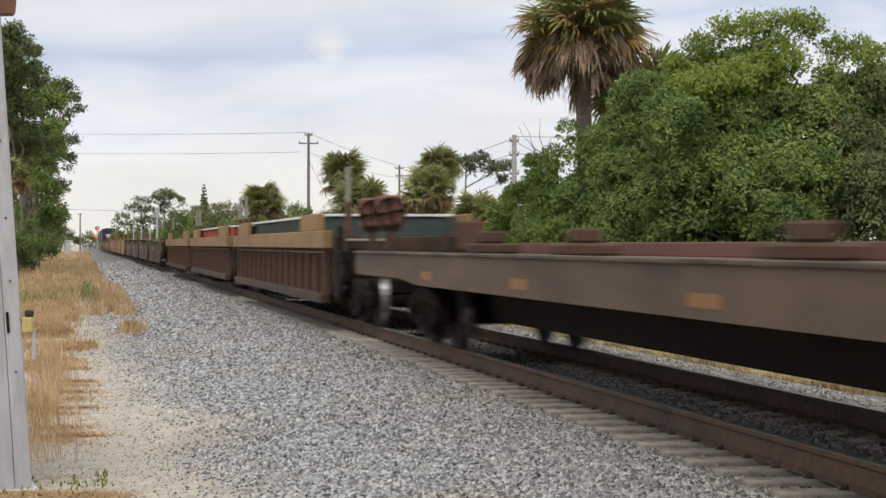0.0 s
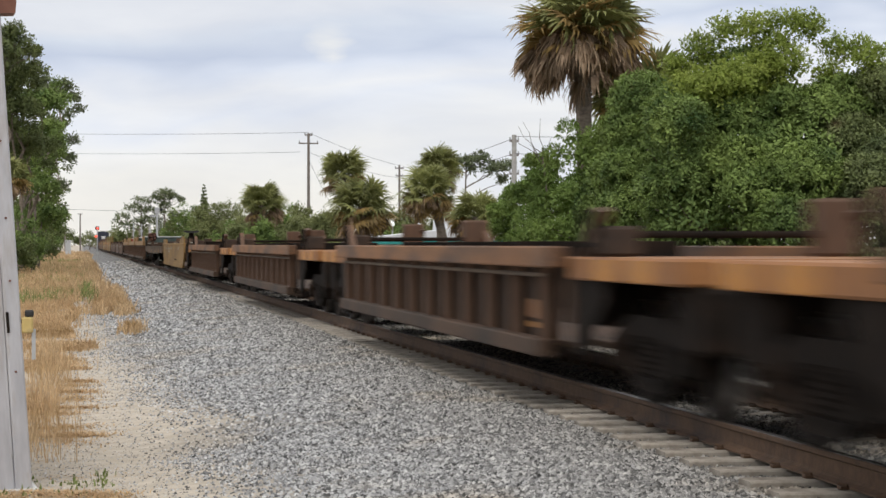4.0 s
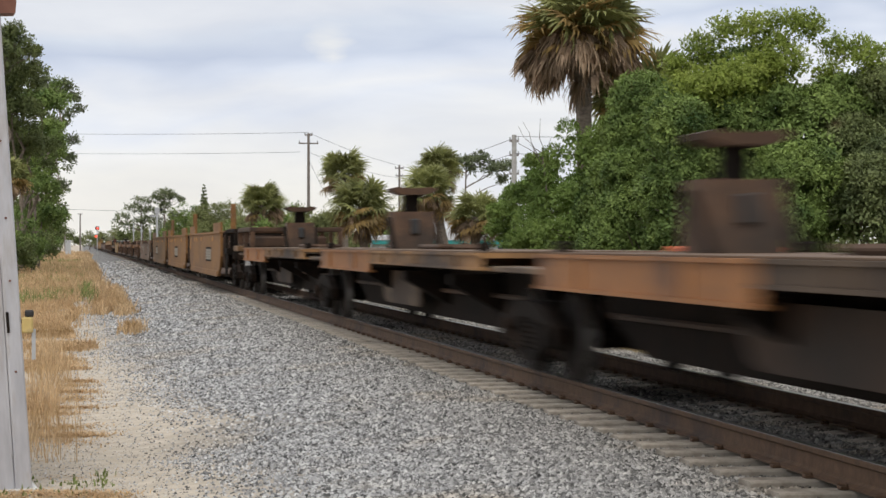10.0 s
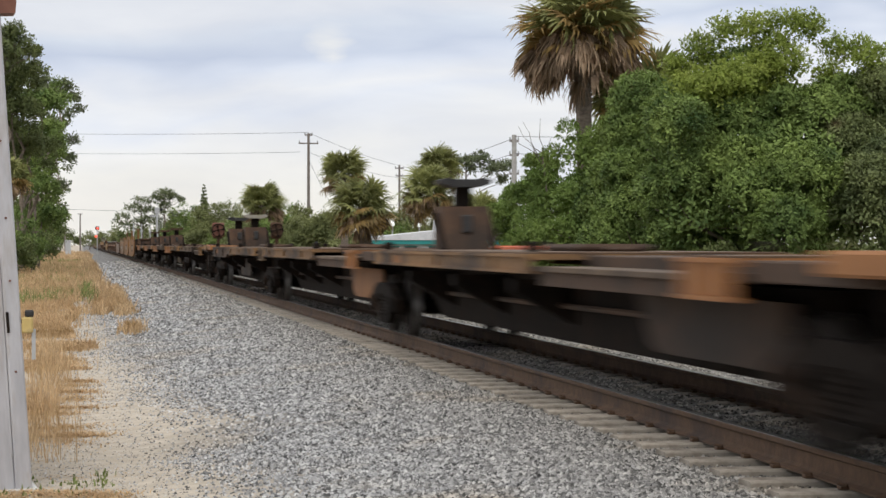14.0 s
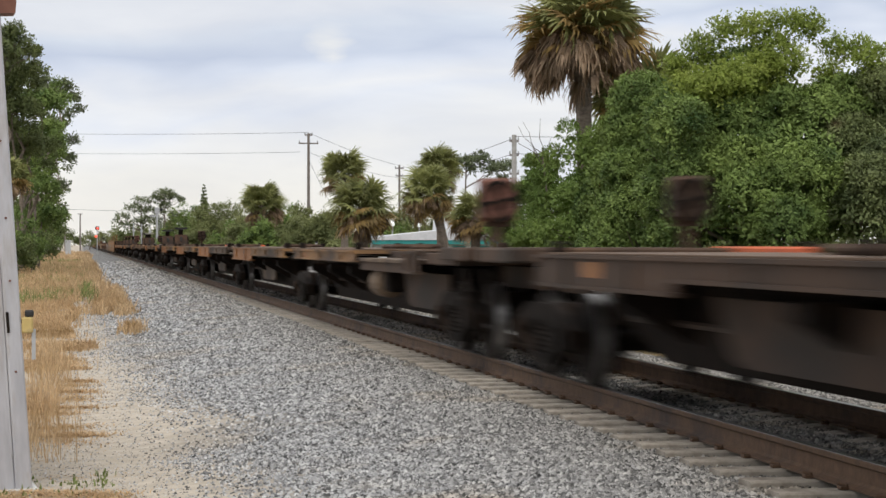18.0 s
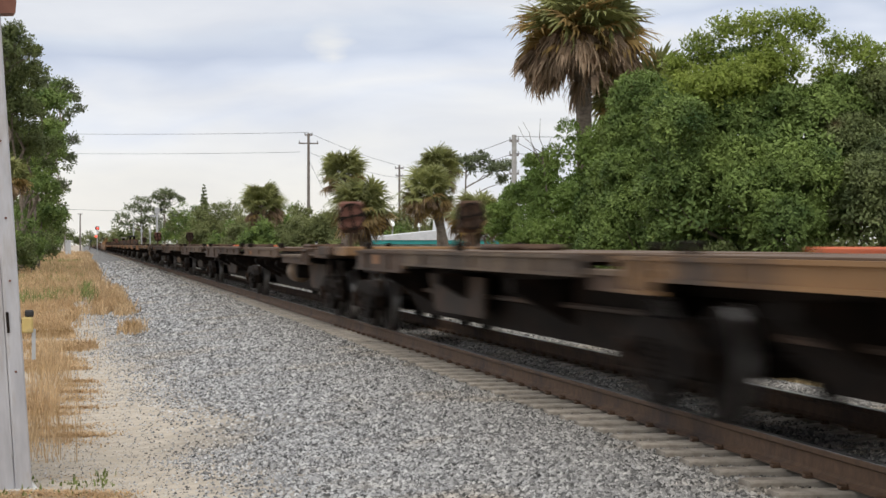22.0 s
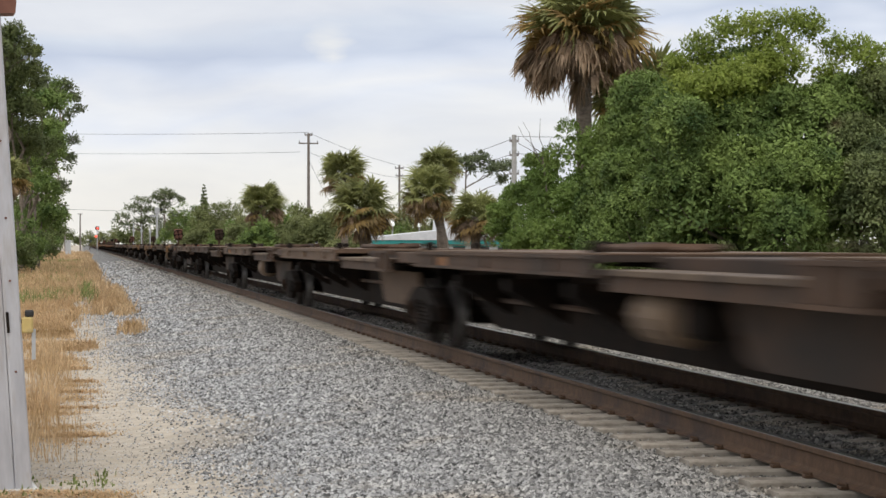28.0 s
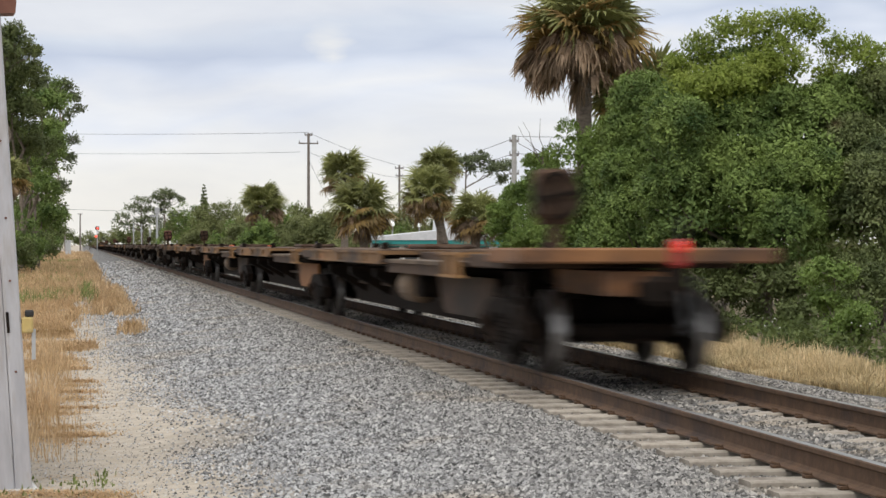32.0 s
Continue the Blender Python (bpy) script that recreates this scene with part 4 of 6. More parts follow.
pine("slash_pine", "old pine with a wide flat crown on bare limbs", (29.9, 157.1, 0.0), 8.3,
     [(-0.3, 0, 8.15, 0.9), (1.1, 0.3, 8.45, 1.0), (2.4, 0, 7.7, 1.0), (3.1, 0.4, 6.9, 0.6), (3.3, 0, 8.0, 0.6), (0.4, 0, 7.7, 0.6)], 53, 3000, 0.24, 0.14, 0.5)


def norfolk_pine():
    """A narrow cone of short tiers."""
    t = base("norfolk_pine", "narrow dark conical pine above the hedge", "tree", (19.6, 331.7, 0.0))
    s = Shape()
    s.rod((0, 0, -0.2), (0, 0, 11.4), 0.16, 0.03, 8)
    part("trunk", s, M["bark"], t)
    lobes = []
    rng = random.Random(4)
    for k in range(15):
        z = 4.0 + k * 0.53
        r = 1.25 * (1 - k / 15.5) + 0.1
        lobes += [(math.cos(a) * r * 0.6, math.sin(a) * r * 0.6, z + rng.uniform(-0.1, 0.1), r * 0.55) for a in (0.3 + k, 2.4 + k, 4.5 + k)]
    part("crown", quads("crown", leaf_quads(lobes, 9000, 0.34, 12, 0.1, squash=0.7), M["leaf_dark"]), None, t, "tiers of dark needles")


norfolk_pine()

HEDGE = [(11.7, 231.6, 4.0, 2.1), (13.3, 226.2, 4.1, 1.9), (15.5, 225.8, 4.6, 2.0), (15.7, 200.4, 3.5, 1.9), (17.6, 179.7, 3.6, 1.8), (18.5, 169.4, 3.3, 1.8),
         (18.9, 159.2, 3.1, 1.4), (15.7, 169.9, 2.3, 1.4), (13.8, 190.5, 2.4, 1.4), (11.3, 201.2, 2.2, 1.3), (17.4, 140.0, 2.0, 1.3), (15.2, 150.0, 1.9, 1.2), (18.5, 72.0, 1.6, 1.6), (21.0, 80.0, 1.8, 1.8), (17.2, 62.0, 1.5, 1.4), (19.6, 56.0, 1.9, 1.7)]
HEDGE += [(12.4, 138.0, 2.0, 1.2), (14.3, 136.0, 2.1, 1.2), (10.8, 141.0, 1.8, 1.1), (15.4, 133.0, 2.2, 1.3), (21.9, 150.0, 2.7, 1.5), (24.2, 152.0, 2.9, 1.6), (26.6, 150.0, 2.6, 1.6), (29.4, 150.0, 3.0, 1.8)]
for k, (x, y, z, r) in enumerate(HEDGE):
    tagged(broad_tree("hedge_shrub", "dull olive-green roadside shrub in an uneven hedge", (x, y, 0.0), [(x, y, z, r), (x - r * 0.7, y + 1, z * 0.55, r * 0.85), (x + r * 0.7, y - 1, z * 0.6, r * 0.85)],
                      6500, 0.22, M["leaf_hedge"] if k % 4 else M["leaf"], 60 + k, per=6, clump=(0.35, 0.6), trunk=0.1, sprig=0.12), category="shrub", group="hedge shrubs")
for k, (x, y, z, r) in enumerate([(7.5, 425.3, 3.2, 2.0), (9.9, 404.6, 3.4, 2.0), (12.0, 383.9, 3.3, 2.0), (14.4, 345.0, 4.4, 2.2), (16.2, 340.0, 5.6, 2.0), (17.4, 290.0, 3.6, 2.4),
                                  (2.2, 590.0, 3.2, 2.4), (-3.3, 569.0, 3.2, 2.6), (6.0, 540.0, 3.4, 2.0), (-8.0, 600.0, 4.0, 4.0), (20.5, 262.0, 3.4, 2.6), (24.0, 240.0, 3.0, 2.4)]):
    broad_tree("distant_tree", "hazy green tree far along the line", (x, y, 0.0), [(x, y, z, r), (x - r * 0.8, y, z * 0.7, r * 0.8), (x + r * 0.8, y, z * 0.7, r * 0.8)],
               1900, 0.42, M["leaf_dark"] if k % 2 else M["leaf_hedge"], 80 + k, per=3, clump=(0.5, 0.9), trunk=0.14, sprig=0.2)

# the wood on the near side of the line
broad_tree("wood_edge_tree", "tall dark green tree at the edge of the wood", (-4.4, 110.0, 0.0),
           [(-3.9, 108.4, 11.6, 1.4), (-3.3, 112.3, 10.9, 1.6), (-3.7, 110.4, 8.8, 2.1), (-5.5, 111.0, 9.5, 2.2), (-3.2, 113.4, 6.8, 1.8)], 30000, 0.19, M["leaf_dark"], 101, per=6, clump=(0.3, 0.6), trunk=0.26, sprig=0.1)
broad_tree("wood_edge_tree", "leafy tree leaning out over the grass strip", (-3.6, 124.0, 0.0),
           [(-2.3, 120.2, 9.9, 1.4), (-2.0, 126.3, 8.1, 1.5), (-1.6, 132.3, 10.9, 0.8), (-2.6, 122.3, 5.4, 1.5), (-1.7, 134.3, 7.6, 0.8), (-2.4, 126.0, 3.2, 1.3), (-4.2, 126.0, 7.0, 2.0)], 28000, 0.19, M["leaf"], 102, per=6, clump=(0.3, 0.55), trunk=0.22, sprig=0.1)
broad_tree("wood_edge_tree", "dense tree further back in the wood", (-4.6, 160.0, 0.0),
           [(-3.6, 160.0, 8.0, 2.2), (-3.2, 165.0, 4.8, 2.0), (-3.8, 158.0, 2.6, 1.8), (-5.4, 162.0, 6.0, 2.5)], 9000, 0.26, M["leaf_dark"], 103, per=4, clump=(0.4, 0.7), trunk=0.22, sprig=0.14)
for k, (x, y, z, r) in enumerate([(-4.0, 190.0, 3.4, 2.2), (-4.2, 230.0, 3.6, 2.4), (-4.4, 280.0, 4.2, 2.6), (-5.4, 340.0, 4.2, 2.8), (-6.0, 420.0, 4.6, 3.0)]):
    broad_tree("wood_edge_tree", "dark tree in the wood along the line", (x, y, 0.0), [(x, y, z, r), (x - 1.6, y + 2, z * 1.4, r), (x + 0.3, y - 3, z * 0.5, r * 0.7)],
               3600, 0.34, M["leaf_dark"], 110 + k, per=3, clump=(0.5, 0.8), trunk=0.2, sprig=0.2)
for k, (x, y, z, r) in enumerate([(-3.3, 107.0, 1.1, 1.2), (-2.7, 113.0, 1.5, 1.2), (-2.5, 121.0, 1.6, 1.2), (-4.4, 104.0, 2.3, 1.6), (-2.7, 131.0, 1.5, 1.2), (-2.9, 143.0, 1.8, 1.3)]):
    tagged(broad_tree("thicket_shrub", "dense green shrub at the foot of the wood", (x, y, 0.0), [(x, y, z, r), (x - r, y + 0.6, z * 0.9, r * 0.9)], 6000, 0.16, M["leaf"] if k % 2 else M["leaf_dark"], 120 + k,
                      per=7, clump=(0.25, 0.45), trunk=0.08, sprig=0.09), category="shrub", group="thicket shrubs")
pine("slash_pine", "pine with ragged needle clumps above the wood", (-3.9, 136.0, 0.0), 12.4,
     [(3.0, 0.3, 12.0, 0.45), (3.4, 0.2, 11.5, 0.45), (2.8, 0, 12.3, 0.4), (3.7, 0.6, 10.7, 0.4), (3.0, 0.3, 10.4, 0.4), (3.1, 1.0, 7.4, 0.5), (3.3, 0.5, 8.7, 0.4), (2.5, 1.0, 5.7, 0.5),
      (1.8, 0, 11.8, 0.9), (1.0, 0, 12.4, 0.9), (2.2, 0, 9.6, 0.9)], 130, 4200, 0.24, 0.15, 0.35)
pine("slash_pine", "pine standing over the edge of the wood", (-4.2, 109.5, 0.0), 12.6,
     [(0.6, 0.3, 12.7, 0.5), (1.2, 0.2, 12.6, 0.4), (1.6, 1.0, 12.0, 0.45), (0.1, 0.0, 12.9, 0.6), (0.4, -0.5, 11.8, 0.8)], 131, 2600, 0.2, 0.17, 0.6)
sabal("cabbage palm with brown fronds in the wood's edge", (-4.0, 107.6, 0.0), (0.0, 0.0), 5.2, 0.85, (16, 14, 20), 14, 0.22)


def dead_branch():
    b = base("dead_branch", "bare grey dead branch sticking out of the shrubs", "branch", (11.9, 52.5, 0.0))
    s, rng = Shape(), random.Random(9)
    limb(s, (0.2, 0, 1.5), (0.15, 0, 4.3), 0.035, 0.015, rng, 0.06)
    for q in ((-0.5, 0, 4.9), (-0.35, 0.1, 5.0), (0.1, 0, 5.1), (-0.6, 0, 4.5), (0.4, 0, 4.6), (-0.2, 0, 4.4)):
        limb(s, (0.15, 0, rng.uniform(3.8, 4.3)), q, 0.015, 0.005, rng, 0.1, 4, 4)
    part("branch", s, M["bark"], b)


dead_branch()


# ---- poles and wires ----
def utility_pole(label, foot, h, arms, r=0.15, lean=0.0, material="pole", turn=0):
    p = base("utility_pole", label, "utility pole", foot, "utility poles")
    p.rotation_euler = (0, radians(lean), radians(turn))
    part("post", Shape().rod((0, 0, -0.3), (0, 0, h), r, r * 0.7, 10), M[material], p)
    for z, half in arms:
        a = part("crossarm", Shape().box(-half, half, -0.06, 0.06, z - 0.06, z + 0.06, 0.01), M["pole"], p)
        for k in (-0.92, 0.0, 0.92):
            part("insulator", Shape().lathe([(0, 0.04), (0.05, 0.07), (0.1, 0.05), (0.16, 0.06), (0.2, 0.03)], "z", 8, (k * half, 0, z + 0.06)), M["signalgrey"], a)
    return p


utility_pole("tall wooden pole with crossarms and wires", (20.4, 184.3, 0.0), 11.9, [(11.75, 0.35), (11.0, 0.9)], 0.17, 0.0)
utility_pole("thin wooden pole with short arms behind palms", (36.3, 232.2, 0.0), 11.0, [(10.6, 0.5), (9.7, 0.4)], 0.16)
utility_pole("stout grey pole with side brackets behind trees", (27.35, 127.2, 0.0), 8.8, [(8.4, 0.3), (7.5, 0.3), (6.3, 0.3)], 0.22, 0.0, "concrete")
utility_pole("distant pole with a crossarm beside the line", (-3.7, 457.8, 0.0), 11.0, [(9.6, 1.0), (8.6, 0.6)], 0.17)
utility_pole("distant pole with lamp arm beside the line", (-0.4, 457.2, 0.0), 8.6, [(8.5, 0.5)], 0.2)
utility_pole("thin distant pole above the hedge", (18.0, 318.0, 0.0), 6.6, [(6.4, 0.3)], 0.12)


def wire(label, p, q, sag, r=0.018):
    s = Shape()
    p, q = Vector(p), Vector(q)
    last = p
    for k in range(1, 25):
        t = k / 24
        nxt = p.lerp(q, t) - Vector((0, 0, 4 * sag * t * (1 - t)))
        s.rod(last, nxt, r, r, 4, caps=False)
        last = nxt
    tagged(new("overhead_wire", s.mesh("overhead_wire", M["wire"])), label, "wire", "overhead wires")


for p, q, sag in (((20.4, 184.3, 12.0), (-24.0, 205.0, 13.1), 0.35), ((19.6, 184.3, 10.2), (-24.0, 205.0, 11.2), 0.35), ((20.5, 184.3, 11.95), (36.3, 232.2, 10.9), 0.25),
                  ((20.4, 184.3, 10.2), (36.3, 232.2, 9.5), 0.35), ((36.3, 232.2, 10.7), (27.35, 127.2, 8.6), 0.5), ((36.3, 232.2, 9.8), (27.35, 127.2, 7.6), 0.5),
                  ((27.35, 127.2, 8.7), (42.0, 100.0, 8.5), 0.4), ((27.35, 127.2, 7.6), (42.0, 100.0, 7.3), 0.4), ((20.4, 184.3, 9.5), (22.6, 184.0, 5.0), 0.02),
                  ((-3.7, 457.8, 9.6), (40.0, 440.0, 9.2), 0.4)):
    wire("thin black overhead wire", p, q, sag, 0.019 if p[1] < 400 else 0.04)


# ---- signals along the line ----
def build_signals():
    g = base("signal_mast", "silver railway signal mast with a boxed head", "railway signal", (9.5, 262.4, 0.0))
    part("post", Shape().rod((0, 0, -0.2), (0, 0, 6.2), 0.16, 0.13, 10), M["signalgrey"], g)
    part("head", Shape().box(-0.32, 0.32, -0.2, 0.2, 5.7, 6.5, 0.05), M["signalgrey"], g, "silver signal head box")
    part("arm", Shape().box(-0.9, 0.2, -0.08, 0.08, 5.3, 5.5, 0.02), M["signalgrey"], g)
    part("lamp_hood", Shape().lathe([(-0.5, 0.16), (-0.2, 0.18)], "y", 10, (0.55, 0, 6.2)), M["black"], g)
    part("ladder", Shape().rod((0.35, 0, 0), (0.35, 0, 5.4), 0.025, n=5).rod((0.6, 0, 0), (0.6, 0, 5.4), 0.025, n=5), M["signalgrey"], g)
    for x, h in ((5.0, 4.1), (6.0, 4.0), (7.1, 3.9)):
        b = base("crossing_post", "slim silver post near the signal mast", "post", (x + 1.5, 262.0, 0.0), "crossing posts")
        part("post", Shape().rod((0, 0, -0.2), (0, 0, h + 0.4), 0.07, n=8), M["signalgrey"], b)
        part("cap", Shape().box(-0.16, 0.16, -0.1, 0.1, h - 0.7, h - 0.4, 0.02), M["signalgrey"], b)
    c = base("crossing_signal", "level crossing signal with lit red lamps", "railway signal", (3.1, 426.0, 0.0))
    part("post", Shape().rod((0, 0, -0.2), (0, 0, 5.6), 0.09, n=8), M["signalgrey"], c)
    part("backboard", Shape().lathe([(0, 0.45), (0.06, 0.45)], "y", 14, (0, 0.1, 5.1)), M["black"], c)
    for z in (5.1, 3.4):
        part("lens", Shape().lathe([(-0.12, 0.14), (-0.06, 0.17), (0.02, 0.17)], "y", 12, (0.05 if z > 4 else -0.2, 0, z)), M["redlamp"], c, "glowing red lens")
    s = base("relay_cabinet", "pale metal relay cabinet by the wood", "cabinet", (-2.0, 300.0, 0.0))
    part("body", Shape().box(-0.4, 0.4, -0.4, 0.4, 0, 2.2, 0.04), M["signalgrey"], s)
    part("lid", Shape().box(-0.46, 0.46, -0.46, 0.46, 2.2, 2.32, 0.03), M["signalgrey"], s)
    w = base("white_marker_post", "short white marker post beyond the track", "post", (11.4, 99.5, 0.0))
    part("post", Shape().box(-0.06, 0.06, -0.04, 0.04, 0, 1.82, 0.01), M["white"], w)
    part("cap", Shape().box(-0.07, 0.07, -0.05, 0.05, 1.82, 1.9, 0.01), M["black"], w)


build_signals()


# ---- building beyond the palms ----
def build_house():
    x0, x1, y0, y1 = 17.85, 26.5, 122.0, 126.0
    h = base("white_building", "low white building with a teal fascia band", "building", (0, 0, 0))
    part("wall", Shape().box(x0, x1, y0, y1, 0, 1.9), M["whitewall"], h)
    part("fascia", Shape().box(x0 - 0.35, x1 + 0.3, y0 - 0.35, y1, 1.75, 2.02, 0.02), M["teal"], h, "teal painted fascia")
    s = Shape()
    s.prism([(x0 - 0.4, 2.02), (x1 + 0.3, 2.02), (x1 + 0.3, 2.5), (22.4, 2.72), (x0 - 0.4, 2.2)], "y", y0 - 0.4, y1)
    part("roof", s, M["roof"], h, "pale low-pitched roof")
    part("tower", Shape().prism([(21.7, 2.3), (25.4, 2.3), (25.4, 2.55), (23.2, 3.35), (21.8, 3.38)], "y", y0 + 1.0, y1 - 0.5), M["roof"], h, "pale raised roof block")
    for k, x in enumerate((18.3, 19.4, 20.9, 22.4, 23.9, 25.2)):
        w = part("window", Shape().box(x, x + 0.75, y0 - 0.02, y0 + 0.06, 0.8, 1.6), M["glass"], h)
        part("frame", Shape().box(x - 0.06, x + 0.81, y0 - 0.05, y0 - 0.024, 0.72, 0.79).box(x - 0.06, x + 0.81, y0 - 0.05, y0 - 0.024, 1.6, 1.66), M["teal"], w)
    part("pilaster", Shape().box(20.4, 20.62, y0 - 0.1, y0 - 0.03, 0, 1.74), M["whitewall"], h)
    for x, y, h in ((17.5, 123.0, 2.7), (21.4, 140.0, 3.05), (23.3, 140.0, 3.0)):
        l = base("yard_lamp", "slim grey yard lamp with a white globe", "street lamp", (x, y, 0.0), "yard lamps")
        part("post", Shape().rod((0, 0, 0), (0, 0, h), 0.05, n=8), M["signalgrey"], l)
        part("globe", Shape().lathe([(0, 0.05), (0.05, 0.13), (0.2, 0.15), (0.3, 0.06)], "z", 10, (0, 0, h - 0.02)), M["globe"], l, "white lamp globe")


build_house()


# ---- shed corner beside the camera ----
def build_shed():
    d = base("trackside_shed", "leaning weathered white metal shed by the track", "shed", (-0.38, 14.8, -0.05))
    d.rotation_euler = (0, radians(-3.75), radians(6))
    part("wall", Shape().box(-2.4, -0.085, 0.0, 2.2, 0.02, 3.62, 0.01), M["galv"], d, "scuffed grey-white sheet metal wall")
    part("corner_post", Shape().box(-0.085, 0.03, -0.035, 0.1, 0.0, 3.6, 0.012), M["galv"], d, "folded sheet metal corner")
    part("seam", Shape().box(-0.105, -0.09, -0.012, 0.0, 0.3, 3.5), M["galv"], d)
    for z in (0.9, 1.55, 2.0, 2.55, 2.95, 3.2):
        part("screw", Shape().lathe([(-0.01, 0.007), (0, 0.009)], "y", 8, (-0.03, -0.036, z)), M["redbrown"], d)
    part("hinge", Shape().box(-0.075, -0.055, -0.05, -0.036, 1.18, 1.33, 0.004), M["dark"], d)
    part("hasp", Shape().box(0.03, 0.055, -0.03, 0.02, 1.24, 1.27, 0.004), M["dark"], d)
    part("eave", Shape().prism([(-2.5, 3.5), (0.13, 3.45), (0.16, 3.66), (-2.5, 3.8)], "y", -0.1, 0.12), M["redbrown"], d, "rusty red-brown roof flashing")
    part("footing", Shape().box(-2.4, 0.07, -0.08, 2.25, -0.02, 0.06, 0.01), M["white"], d)
    k = base("lock_box", "faded yellow lock box on the shed post", "lock", (-0.385, 14.78, 1.12))
    part("body", Shape().box(-0.04, 0.04, -0.03, 0.03, 0.0, 0.115, 0.012), M["lockyellow"], k)
    part("shackle", Shape().box(-0.02, 0.045, -0.028, 0.028, 0.115, 0.165, 0.012), M["black"], k)
    part("strap", Shape().box(0.03, 0.058, -0.006, 0.006, -0.19, 0.03, 0.003), M["signalgrey"], k, "grey hanging hasp strap")


build_shed()


# ---- rolling stock ----
# Cars run along +y; a car's origin lies on the track's centre line at rail height, at its rear coupling plane.
V, TAIL, END = 25.6, 18.6, 32.0
MESH, CARS = {}, []


def kept(key, maker):
    """Meshes that alike parts share."""
    if key not in MESH:
        MESH[key] = maker()
    return MESH[key]


def wheel_mesh():
    s = Shape()
    s.lathe([(-0.07, 0.13), (-0.068, 0.36), (-0.07, 0.42), (0.045, 0.428), (0.05, 0.455), (0.07, 0.455), (0.072, 0.40), (0.03, 0.36), (0.03, 0.2), (0.08, 0.14), (0.08, 0.1)], "x", 28)
    me = s.mesh("wheel", M["wheel"], False)
    me.materials.append(M["tread"])
    for p in me.polygons:
        if abs(p.normal.x) < 0.35 and p.center.y ** 2 + p.center.z ** 2 > 0.36 ** 2:
            p.material_index = 1
    return me


def frame_mesh():
    s = Shape()
    s.prism([(-1.18, 0.34), (-1.18, 0.52), (-0.8, 0.66), (-0.45, 0.74), (0.45, 0.74), (0.8, 0.66), (1.18, 0.52), (1.18, 0.34), (0.76, 0.34), (0.76, 0.46), (0.42, 0.58), (-0.42, 0.58), (-0.76, 0.46), (-0.76, 0.34)], "x", -0.07, 0.07)
    s.prism([(-0.76, 0.36), (-0.4, 0.16), (0.4, 0.16), (0.76, 0.36), (0.7, 0.43), (0.34, 0.26), (-0.34, 0.26), (-0.7, 0.43)], "x", -0.06, 0.06)
    s.box(-0.06, 0.06, -0.42, -0.28, 0.2, 0.62).box(-0.06, 0.06, 0.28, 0.42, 0.2, 0.62)
    for y in (-0.98, 0.98):
        s.lathe([(-0.12, 0.12), (0.1, 0.14), (0.13, 0.1)], "x", 10, (0, y * 0.91, 0.43))
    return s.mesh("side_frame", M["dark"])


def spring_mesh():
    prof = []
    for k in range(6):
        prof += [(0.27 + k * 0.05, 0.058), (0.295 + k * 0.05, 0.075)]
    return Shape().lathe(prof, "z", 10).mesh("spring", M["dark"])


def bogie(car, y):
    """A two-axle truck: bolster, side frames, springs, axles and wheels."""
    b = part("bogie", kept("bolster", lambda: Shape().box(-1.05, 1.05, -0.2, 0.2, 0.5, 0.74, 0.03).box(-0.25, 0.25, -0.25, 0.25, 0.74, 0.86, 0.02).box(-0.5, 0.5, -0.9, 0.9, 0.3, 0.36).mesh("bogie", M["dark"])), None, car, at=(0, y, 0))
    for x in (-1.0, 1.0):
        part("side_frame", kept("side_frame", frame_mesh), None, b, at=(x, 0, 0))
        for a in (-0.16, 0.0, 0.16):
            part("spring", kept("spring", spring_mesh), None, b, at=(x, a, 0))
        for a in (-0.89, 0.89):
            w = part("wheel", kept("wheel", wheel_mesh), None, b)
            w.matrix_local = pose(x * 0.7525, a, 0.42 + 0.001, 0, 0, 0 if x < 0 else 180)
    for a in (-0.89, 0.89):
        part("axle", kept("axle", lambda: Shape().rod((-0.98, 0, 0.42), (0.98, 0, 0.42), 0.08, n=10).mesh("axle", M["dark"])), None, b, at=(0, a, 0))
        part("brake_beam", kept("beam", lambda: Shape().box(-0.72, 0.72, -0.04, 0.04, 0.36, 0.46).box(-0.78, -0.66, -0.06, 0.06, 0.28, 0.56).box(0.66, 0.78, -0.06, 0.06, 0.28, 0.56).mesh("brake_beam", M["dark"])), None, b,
             at=(0, a * 0.42, 0))
    return b


def ladder_mesh(name, x, y0, y1, z0, z1, rungs, w=0.035):
    """A ladder cut from one plate that stands across x: two stiles and its rungs."""
    y0, y1 = min(y0, y1), max(y0, y1)
    ys, zs, face = (y0, y0 + w, y1 - w, y1), [z0], []
    for r in rungs:
        zs += [r - w / 2, r + w / 2]
    zs.append(z1)
    flat = [(a, b) for b in zs for a in ys]
    for k in range(len(zs) - 1):
        face += [(4 * k, 4 * k + 1, 4 * k + 5, 4 * k + 4), (4 * k + 2, 4 * k + 3, 4 * k + 7, 4 * k + 6)]
        if k % 2:
            face.append((4 * k + 1, 4 * k + 2, 4 * k + 6, 4 * k + 5))
    return plate(flat, face, lambda p, q, s: (x + s, p, q), 0.016).mesh(name, M["dark"])


